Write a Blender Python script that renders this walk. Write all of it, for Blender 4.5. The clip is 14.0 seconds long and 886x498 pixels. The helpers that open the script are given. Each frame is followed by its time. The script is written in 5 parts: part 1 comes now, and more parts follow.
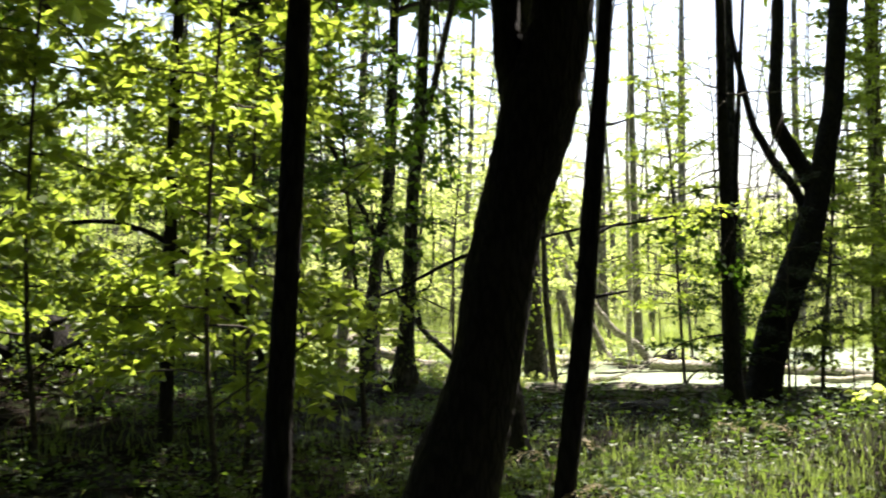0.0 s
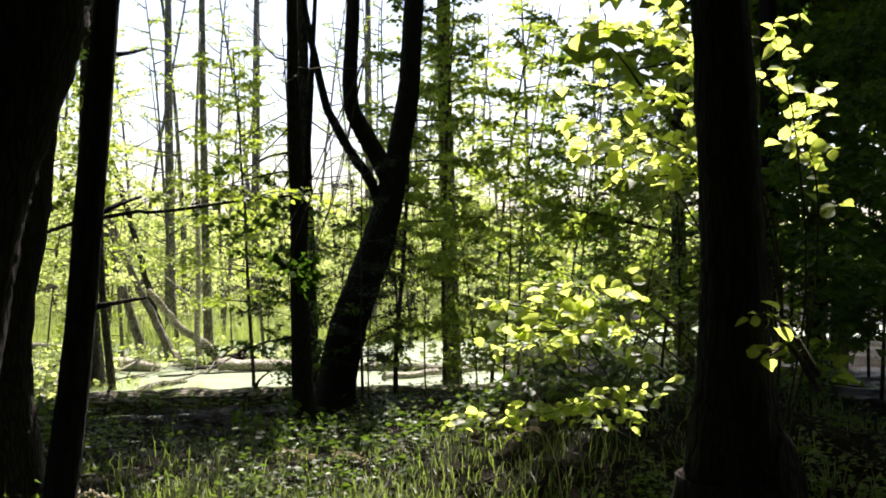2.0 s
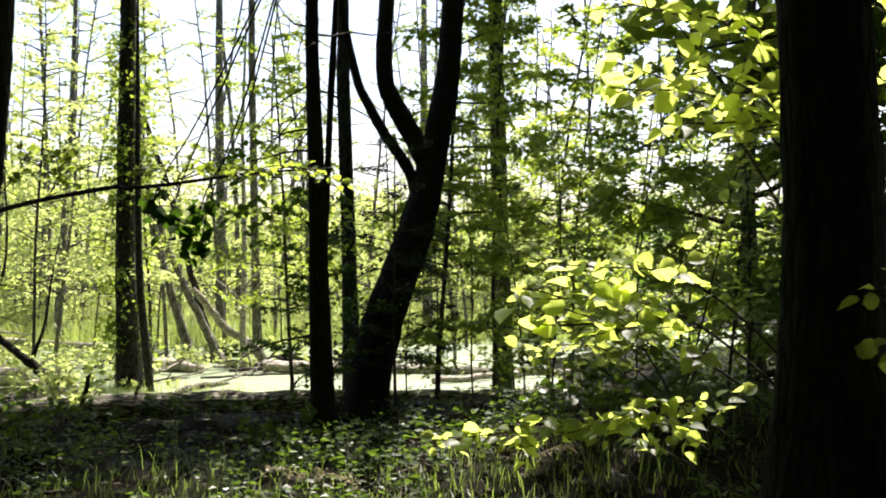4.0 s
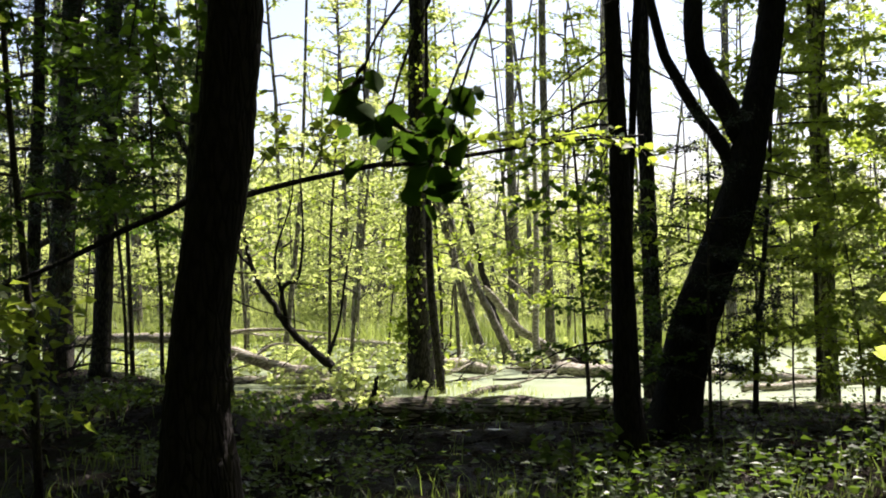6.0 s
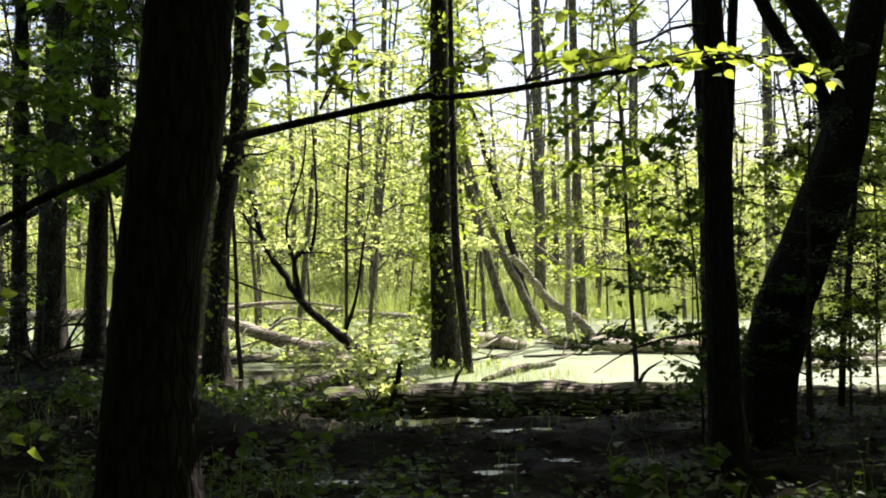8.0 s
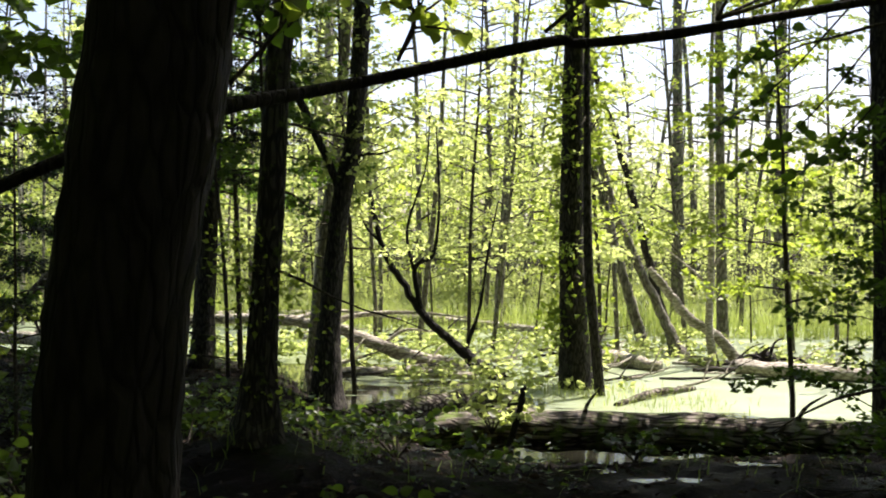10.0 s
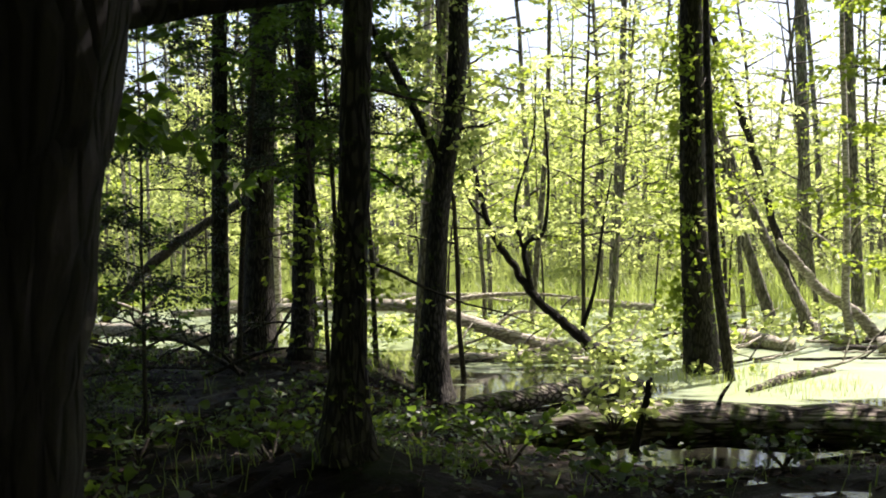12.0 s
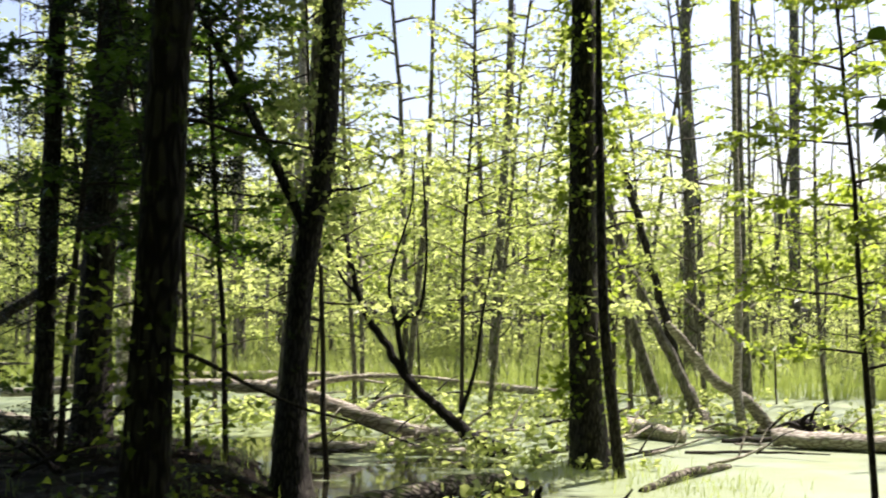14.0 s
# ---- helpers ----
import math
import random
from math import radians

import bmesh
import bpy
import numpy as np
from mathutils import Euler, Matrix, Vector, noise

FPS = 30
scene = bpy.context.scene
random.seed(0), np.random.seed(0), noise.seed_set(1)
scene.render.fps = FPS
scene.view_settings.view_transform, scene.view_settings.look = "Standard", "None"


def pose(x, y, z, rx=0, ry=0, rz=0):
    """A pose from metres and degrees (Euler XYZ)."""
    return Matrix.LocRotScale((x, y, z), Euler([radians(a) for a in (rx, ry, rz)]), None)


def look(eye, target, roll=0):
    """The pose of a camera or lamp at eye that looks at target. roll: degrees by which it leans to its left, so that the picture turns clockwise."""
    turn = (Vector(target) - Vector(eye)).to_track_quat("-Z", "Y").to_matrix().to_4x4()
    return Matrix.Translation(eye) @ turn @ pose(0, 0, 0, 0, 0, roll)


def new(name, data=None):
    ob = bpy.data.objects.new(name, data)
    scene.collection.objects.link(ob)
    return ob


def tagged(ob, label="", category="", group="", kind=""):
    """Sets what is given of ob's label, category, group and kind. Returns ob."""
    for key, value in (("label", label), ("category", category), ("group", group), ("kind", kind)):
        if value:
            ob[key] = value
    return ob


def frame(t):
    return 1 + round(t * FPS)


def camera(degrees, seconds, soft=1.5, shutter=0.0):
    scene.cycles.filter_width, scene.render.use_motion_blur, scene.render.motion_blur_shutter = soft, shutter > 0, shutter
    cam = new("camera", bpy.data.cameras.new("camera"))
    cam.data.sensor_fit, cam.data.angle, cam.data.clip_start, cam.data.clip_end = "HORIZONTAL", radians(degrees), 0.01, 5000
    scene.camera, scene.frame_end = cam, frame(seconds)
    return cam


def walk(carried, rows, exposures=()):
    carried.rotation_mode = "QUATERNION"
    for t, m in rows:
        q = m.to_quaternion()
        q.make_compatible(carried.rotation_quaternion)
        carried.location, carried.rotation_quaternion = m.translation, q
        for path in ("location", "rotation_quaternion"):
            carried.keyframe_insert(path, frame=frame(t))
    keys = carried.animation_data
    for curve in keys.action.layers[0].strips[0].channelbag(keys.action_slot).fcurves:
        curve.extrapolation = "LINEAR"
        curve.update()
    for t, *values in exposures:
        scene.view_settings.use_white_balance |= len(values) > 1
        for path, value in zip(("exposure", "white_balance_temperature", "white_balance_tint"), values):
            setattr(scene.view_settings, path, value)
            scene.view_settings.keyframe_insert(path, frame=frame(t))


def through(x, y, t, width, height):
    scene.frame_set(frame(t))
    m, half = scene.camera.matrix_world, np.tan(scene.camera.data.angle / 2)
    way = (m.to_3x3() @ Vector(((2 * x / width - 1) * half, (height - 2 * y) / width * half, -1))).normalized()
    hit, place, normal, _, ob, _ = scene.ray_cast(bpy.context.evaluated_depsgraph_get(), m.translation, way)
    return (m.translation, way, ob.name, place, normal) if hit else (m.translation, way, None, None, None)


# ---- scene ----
# ---- camera ----
cam = camera(43.0, 14.0, soft=1.9, shutter=0.25)
# seconds, x, y, z, yaw, pitch, roll
PATH = [
    (0.0, 0.000, -0.005, 1.632, -0.00, 0.65, 0.12),
    (0.5, 0.096, 0.437, 1.656, -6.16, 0.49, 0.09),
    (1.0, 0.208, 0.858, 1.677, -12.02, 0.24, 0.07),
    (1.5, 0.326, 1.245, 1.662, -16.81, 0.16, 0.67),
    (2.0, 0.436, 1.531, 1.631, -21.32, 0.44, 0.37),
    (4.5, 1.235, 2.815, 1.485, -14.75, 0.71, 0.7),
    (5.0, 1.295, 3.063, 1.463, -8.31, 0.75, 0.61),
    (5.5, 1.331, 3.446, 1.454, -4.40, 0.79, 0.25),
    (6.0, 1.310, 3.925, 1.452, -3.18, 0.49, 0.17),
    (6.5, 1.257, 4.418, 1.501, -3.00, -0.43, -0.2),
    (7.0, 1.190, 4.896, 1.475, -3.30, -1.27, -0.48),
    (9.5, 1.287, 6.777, 1.499, 2.11, -1.28, 0.87),
    (10.0, 1.263, 7.116, 1.496, 4.21, -0.98, 0.92),
    (10.5, 1.235, 7.382, 1.51, 6.06, -0.97, 0.36),
    (11.0, 1.229, 7.625, 1.503, 7.65, -1.16, 0.04),
    (11.5, 1.231, 7.892, 1.513, 8.86, -1.53, -0.37),
    (12.0, 1.167, 8.202, 1.51, 9.80, -2.17, -0.89),
    (12.5, 1.157, 8.559, 1.5, 10.81, -2.67, -1.2),
    (13.0, 1.139, 8.964, 1.505, 10.51, -1.86, -1.26),
    (13.5, 1.072, 9.378, 1.514, 8.35, 0.3, -0.9),
    (14.0, 1.066, 9.806, 1.507, 3.64, 1.57, 0.53),
]


def stand(x, y, z, yaw, pitch, roll):
    """A camera pose from yaw (to the left of +y), pitch (up) and roll, in degrees."""
    return pose(x, y, z, 0, 0, yaw) @ pose(0, 0, 0, 90 + pitch, 0, 0) @ pose(0, 0, 0, 0, 0, roll)


walk(cam, [(t, stand(*p)) for t, *p in PATH], exposures=[(0.0, 2.08, 6600, 16), (0.6, 1.84, 6550, 18), (1.2, 1.62, 6450, 21), (4.5, 1.66, 6450, 19), (5.0, 1.42, 6450, 22), (6.5, 1.44, 6450, 23), (9.5, 1.52, 6450, 22), (12.2, 1.66, 6450, 23), (14.0, 1.35, 6450, 22)])

# ---- light ----
SUN_AZ, SUN_EL = 36.0, 58.0
world = bpy.data.worlds.new("sky")
scene.world = world
world.use_nodes = True
wn = world.node_tree
wn.nodes.clear()
sky = wn.nodes.new("ShaderNodeTexSky")
sky.sky_type, sky.sun_disc = "NISHITA", False
sky.sun_elevation, sky.sun_rotation = radians(SUN_EL), radians(SUN_AZ)
sky.dust_density, sky.air_density = 2.2, 1.0
bg = wn.nodes.new("ShaderNodeBackground")
bg.inputs["Strength"].default_value = 0.085
wout = wn.nodes.new("ShaderNodeOutputWorld")
wn.links.new(sky.outputs[0], bg.inputs[0])
wn.links.new(bg.outputs[0], wout.inputs[0])
sun = new("sun", bpy.data.lights.new("sun", "SUN"))
sun.data.energy, sun.data.angle, sun.data.color = 5.0, radians(0.53), (1.0, 0.95, 0.84)
saz, sel = radians(SUN_AZ), radians(SUN_EL)
sun.matrix_world = look((30 * math.sin(saz), 30 * math.cos(saz), 30 * math.tan(sel)), (0, 0, 0))


# ---- materials ----
def nodes_of(name):
    m = bpy.data.materials.new(name)
    m.use_nodes = True
    nt = m.node_tree
    nt.nodes.clear()
    return m, nt, nt.nodes.new("ShaderNodeOutputMaterial")


def ramp(nt, fac, stops):
    r = nt.nodes.new("ShaderNodeValToRGB")
    while len(r.color_ramp.elements) < len(stops):
        r.color_ramp.elements.new(0.5)
    for e, (p, c) in zip(r.color_ramp.elements, stops):
        e.position, e.color = p, (*c, 1)
    nt.links.new(fac, r.inputs[0])
    return r.outputs[0]


def coords(nt, scale=(1, 1, 1)):
    g = nt.nodes.new("ShaderNodeNewGeometry")
    mp = nt.nodes.new("ShaderNodeMapping")
    mp.inputs["Scale"].default_value = scale
    nt.links.new(g.outputs["Position"], mp.inputs[0])
    return mp.outputs[0]


def noise_of(nt, vec, scale, detail=5.0, rough=0.6):
    n = nt.nodes.new("ShaderNodeTexNoise")
    n.inputs["Scale"].default_value, n.inputs["Detail"].default_value, n.inputs["Roughness"].default_value = scale, detail, rough
    nt.links.new(vec, n.inputs["Vector"])
    return n.outputs["Fac"]


def blend(nt, fac, a, b, kind="MIX"):
    m = nt.nodes.new("ShaderNodeMix")
    m.data_type, m.blend_type = "RGBA", kind
    for sock, v in ((m.inputs[0], fac), (m.inputs[6], a), (m.inputs[7], b)):
        if isinstance(v, (int, float)):
            sock.default_value = v
        elif isinstance(v, tuple):
            sock.default_value = (*v, 1)
        else:
            nt.links.new(v, sock)
    return m.outputs[2]


def bump_of(nt, height, strength, distance):
    b = nt.nodes.new("ShaderNodeBump")
    b.inputs["Strength"].default_value, b.inputs["Distance"].default_value = strength, distance
    nt.links.new(height, b.inputs["Height"])
    return b.outputs[0]


def shine(nt, color, rough, normal=None, spec=0.5):
    p = nt.nodes.new("ShaderNodeBsdfPrincipled")
    for key, v in (("Base Color", color), ("Roughness", rough), ("Normal", normal)):
        if isinstance(v, tuple):
            p.inputs[key].default_value = (*v, 1)
        elif isinstance(v, (int, float)):
            p.inputs[key].default_value = v
        elif v is not None:
            nt.links.new(v, p.inputs[key])
    p.inputs["Specular IOR Level"].default_value = spec
    return p.outputs[0]


def bark_material(name, dark, mid, light, moss=0.0, plates=28.0, depth=0.02, along=(1, 1, 0.22)):
    """Furrowed bark: long plates up the stem, lichen blotches, and moss where asked."""
    m, nt, out = nodes_of(name)
    tc = nt.nodes.new("ShaderNodeTexCoord")
    mp = nt.nodes.new("ShaderNodeMapping")
    mp.inputs["Scale"].default_value = along
    nt.links.new(tc.outputs["Object"], mp.inputs[0])
    wob = nt.nodes.new("ShaderNodeVectorMath")
    wob.operation = "MULTIPLY_ADD"
    wn_ = nt.nodes.new("ShaderNodeTexNoise")
    wn_.inputs["Scale"].default_value, wn_.inputs["Detail"].default_value = plates * 0.35, 3.0
    nt.links.new(mp.outputs[0], wn_.inputs["Vector"])
    nt.links.new(wn_.outputs["Color"], wob.inputs[0])
    wob.inputs[1].default_value = (0.05, 0.05, 0.05)
    nt.links.new(mp.outputs[0], wob.inputs[2])
    vo = nt.nodes.new("ShaderNodeTexVoronoi")
    vo.feature = "DISTANCE_TO_EDGE"
    vo.inputs["Scale"].default_value = plates * 1.1
    nt.links.new(wob.outputs[0], vo.inputs["Vector"])
    plate = nt.nodes.new("ShaderNodeMapRange")
    plate.inputs[2].default_value, plate.inputs[4].default_value = 0.22, 0.55
    nt.links.new(vo.outputs["Distance"], plate.inputs[0])
    grain = noise_of(nt, mp.outputs[0], plates * 1.6, 7, 0.7)
    mixed = nt.nodes.new("ShaderNodeMath")
    mixed.operation = "MULTIPLY_ADD"
    mixed.inputs[1].default_value = 0.55
    nt.links.new(grain, mixed.inputs[0])
    nt.links.new(plate.outputs[0], mixed.inputs[2])
    furrow = mixed.outputs[0]
    blot = noise_of(nt, tc.outputs["Object"], 3.5, 6, 0.7)
    col = ramp(nt, furrow, [(0.25, dark), (0.6, mid), (0.95, light)])
    col = blend(nt, ramp(nt, blot, [(0.52, (0, 0, 0)), (0.7, (0.6, 0.6, 0.6))]), col, light)
    if moss:
        green = noise_of(nt, coords(nt), 5.0, 6, 0.75)
        col = blend(nt, ramp(nt, green, [(0.62 - 0.3 * moss, (0, 0, 0)), (0.72 - 0.2 * moss, (1, 1, 1))]), col, (0.09, 0.13, 0.02))
    nt.links.new(shine(nt, col, 0.88, bump_of(nt, furrow, 0.9, depth), 0.25), out.inputs[0])
    return m


def leaf_material(name, dark, light, glow, through=0.5, gloss=0.4):
    """A thin leaf: a waxy face, with light that shines through it; every leaf of its own tint."""
    m, nt, out = nodes_of(name)
    g, oi = nt.nodes.new("ShaderNodeNewGeometry"), nt.nodes.new("ShaderNodeObjectInfo")
    col = blend(nt, g.outputs["Random Per Island"], dark, light)
    ad = nt.nodes.new("ShaderNodeMath")
    ad.operation = "MULTIPLY_ADD"
    ad.inputs[1].default_value, ad.inputs[2].default_value = 0.35, 0.82
    nt.links.new(oi.outputs["Random"], ad.inputs[0])
    col = blend(nt, 1.0, col, ad.outputs[0], "MULTIPLY")
    vein = noise_of(nt, coords(nt), 60.0, 3)
    face = shine(nt, blend(nt, ramp(nt, vein, [(0.35, (0, 0, 0)), (0.7, (0.5, 0.5, 0.5))]), col, light), 0.45 if gloss > 0.2 else 0.7, None, gloss)
    t = nt.nodes.new("ShaderNodeBsdfTranslucent")
    nt.links.new(blend(nt, g.outputs["Random Per Island"], glow, tuple(0.75 * v for v in glow)), t.inputs[0])
    mx = nt.nodes.new("ShaderNodeMixShader")
    mx.inputs[0].default_value = through
    nt.links.new(face, mx.inputs[1])
    nt.links.new(t.outputs[0], mx.inputs[2])
    nt.links.new(mx.outputs[0], out.inputs[0])
    return m


# Base colour lowered to near black so trunks against the light stay dark.
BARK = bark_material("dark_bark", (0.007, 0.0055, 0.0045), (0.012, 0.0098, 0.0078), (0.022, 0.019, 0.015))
BARK_GREY = bark_material("grey_bark", (0.05, 0.045, 0.035), (0.14, 0.125, 0.1), (0.28, 0.26, 0.21), 0.25, 18.0)
BARK_ALDER = bark_material("alder_bark", (0.012, 0.01, 0.008), (0.024, 0.02, 0.016), (0.08, 0.072, 0.057), 0.1, 24.0)
BARK_PALE = bark_material("bleached_wood", (0.12, 0.1, 0.075), (0.32, 0.29, 0.23), (0.5, 0.47, 0.4), 0.12, 22.0, 0.01, (0.2, 0.9, 0.7))
BARK_MOSSY = bark_material("mossy_bark", (0.025, 0.02, 0.014), (0.1, 0.085, 0.06), (0.42, 0.39, 0.31), 0.55, 16.0)
BARK_LOG = bark_material("wet_log_bark", (0.007, 0.005, 0.004), (0.04, 0.026, 0.018), (0.34, 0.3, 0.25), 0.45, 14.0, 0.015, (0.16, 1, 1))
TWIG = bark_material("twig_bark", (0.02, 0.016, 0.012), (0.05, 0.04, 0.03), (0.09, 0.08, 0.06), 0.0, 60.0, 0.004)
# Dark to yellow leaves: shade and sunlight are partly put into their colour.
LEAF_DARK = leaf_material("shade_tinted_leaf", (0.03, 0.06, 0.012), (0.055, 0.1, 0.02), (0.16, 0.3, 0.02), 0.45)
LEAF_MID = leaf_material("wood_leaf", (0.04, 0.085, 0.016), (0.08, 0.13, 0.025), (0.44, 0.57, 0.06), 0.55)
LEAF_YELLOW = leaf_material("sun_tinted_young_leaf", (0.095, 0.14, 0.035), (0.15, 0.175, 0.055), (0.63, 0.73, 0.22), 0.63)
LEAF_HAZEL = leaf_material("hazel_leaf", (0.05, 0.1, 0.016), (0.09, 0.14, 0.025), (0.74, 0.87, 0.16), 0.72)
# Hazel leaf again, with shade put into its colour and low gloss.
LEAF_SHADE_TINT = leaf_material("hazel_leaf_shade_tint", (0.02, 0.045, 0.008), (0.032, 0.065, 0.012), (0.07, 0.15, 0.01), 0.4, 0.06)
LEAF_HERB = leaf_material("herb_leaf", (0.016, 0.034, 0.008), (0.034, 0.06, 0.013), (0.16, 0.27, 0.025), 0.4)
NEEDLE = leaf_material("spruce_needle", (0.006, 0.012, 0.005), (0.014, 0.024, 0.009), (0.03, 0.06, 0.012), 0.25)
WOOD_GRASS = leaf_material("wood_grass", (0.04, 0.07, 0.014), (0.08, 0.11, 0.03), (0.3, 0.42, 0.07), 0.45)
BLADE = leaf_material("sedge_blade", (0.11, 0.16, 0.035), (0.2, 0.23, 0.07), (0.52, 0.64, 0.14), 0.45)
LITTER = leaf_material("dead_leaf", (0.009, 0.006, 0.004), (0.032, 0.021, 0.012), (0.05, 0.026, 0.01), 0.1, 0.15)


def floor_material():
    m, nt, out = nodes_of("leaf_litter_soil")
    vec = coords(nt)
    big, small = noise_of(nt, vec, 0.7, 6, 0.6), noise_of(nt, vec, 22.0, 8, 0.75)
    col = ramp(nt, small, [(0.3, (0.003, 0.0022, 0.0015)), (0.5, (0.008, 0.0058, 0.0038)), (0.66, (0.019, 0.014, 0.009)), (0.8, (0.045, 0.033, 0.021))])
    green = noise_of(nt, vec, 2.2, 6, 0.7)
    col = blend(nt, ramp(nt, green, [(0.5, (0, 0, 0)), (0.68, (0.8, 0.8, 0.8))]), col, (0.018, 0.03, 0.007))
    wet = ramp(nt, big, [(0.42, (0.45, 0.45, 0.45)), (0.6, (0.98, 0.98, 0.98))])
    nt.links.new(shine(nt, col, wet, bump_of(nt, small, 1.0, 0.05), 0.03), out.inputs[0])
    return m


def water_material():
    """Still bog water under a felt of duckweed, with open dark patches."""
    m, nt, out = nodes_of("duckweed_water")
    vec = coords(nt)
    big, fine = noise_of(nt, coords(nt, (0.6, 1.6, 1)), 0.55, 5, 0.6), noise_of(nt, vec, 55.0, 4, 0.8)
    mid = noise_of(nt, coords(nt, (0.5, 1.5, 1)), 1.7, 6, 0.7)
    col = ramp(nt, fine, [(0.25, (0.09, 0.125, 0.035)), (0.5, (0.2, 0.245, 0.11)), (0.75, (0.31, 0.35, 0.21))])
    # paler weed patches, tinted cool to carry the sky's sheen
    col = blend(nt, ramp(nt, mid, [(0.4, (0, 0, 0)), (0.65, (0.7, 0.7, 0.7))]), col, (0.25, 0.31, 0.23))
    weed = shine(nt, col, 0.38, bump_of(nt, fine, 0.5, 0.01), 0.5)
    sep = nt.nodes.new("ShaderNodeSeparateXYZ")
    nt.links.new(vec, sep.inputs[0])
    # the wind leaves the nearer, western bay half open
    bay = nt.nodes.new("ShaderNodeMapRange")
    bay.inputs[1].default_value, bay.inputs[2].default_value = 21.5, 25.5
    bay.inputs[3].default_value, bay.inputs[4].default_value = -0.22, 0.2
    west = nt.nodes.new("ShaderNodeMapRange")
    west.inputs[1].default_value, west.inputs[2].default_value = 0.2, 2.6
    west.inputs[3].default_value, west.inputs[4].default_value = -3.2, 0.6
    nt.links.new(sep.outputs[0], west.inputs[0])
    out_there = nt.nodes.new("ShaderNodeMath")
    nt.links.new(sep.outputs[1], out_there.inputs[0])
    nt.links.new(west.outputs[0], out_there.inputs[1])
    nt.links.new(out_there.outputs[0], bay.inputs[0])
    ad = nt.nodes.new("ShaderNodeMath")
    nt.links.new(big, ad.inputs[0])
    nt.links.new(bay.outputs[0], ad.inputs[1])
    cover = ramp(nt, ad.outputs[0], [(0.42, (0, 0, 0)), (0.5, (1, 1, 1))])
    open_water = shine(nt, (0.012, 0.012, 0.008), 0.04, bump_of(nt, mid, 0.08, 0.02), 0.5)
    mx = nt.nodes.new("ShaderNodeMixShader")
    nt.links.new(cover, mx.inputs[0])
    nt.links.new(open_water, mx.inputs[1])
    nt.links.new(weed, mx.inputs[2])
    nt.links.new(mx.outputs[0], out.inputs[0])
    return m


def puddle_material():
    m, nt, out = nodes_of("bog_puddle")
    n = noise_of(nt, coords(nt), 4.0, 4)
    nt.links.new(shine(nt, (0.012, 0.01, 0.007), 0.08, bump_of(nt, n, 0.4, 0.03), 0.5), out.inputs[0])
    return m


SOIL, WATER, PUDDLE = floor_material(), water_material(), puddle_material()
WATER_Z = -1.0


# ---- mesh helpers ----
def sheet_mesh(name, verts, faces, mats, smooth=True):
    me = bpy.data.meshes.new(name)
    me.from_pydata(np.asarray(verts, float).tolist(), [], faces if isinstance(faces, list) else np.asarray(faces).tolist())
    for mt in mats:
        me.materials.append(mt)
    if smooth:
        me.polygons.foreach_set("use_smooth", [True] * len(me.polygons))
    return me


def part(name, mesh, parent, label=""):
    ob = new(name, mesh)
    ob.parent = parent
    return tagged(ob, label)


def curve_through(points, radii, steps=8):
    """Catmull-Rom through the points, with radii: arrays of places and radii."""
    p, r = np.array(points, float), np.array(radii, float)
    p = np.vstack([2 * p[0] - p[1], p, 2 * p[-1] - p[-2]])
    out, rad = [], []
    for i in range(len(r) - 1):
        a, b, c, d = p[i : i + 4]
        for t in np.linspace(0, 1, steps, endpoint=False):
            out.append(0.5 * (2 * b + (c - a) * t + (2 * a - 5 * b + 4 * c - d) * t * t + (3 * b - 3 * c + d - a) * t**3))
            rad.append(r[i] + (r[i + 1] - r[i]) * t)
    out.append(p[-2])
    rad.append(r[-1])
    return np.array(out), np.array(rad)


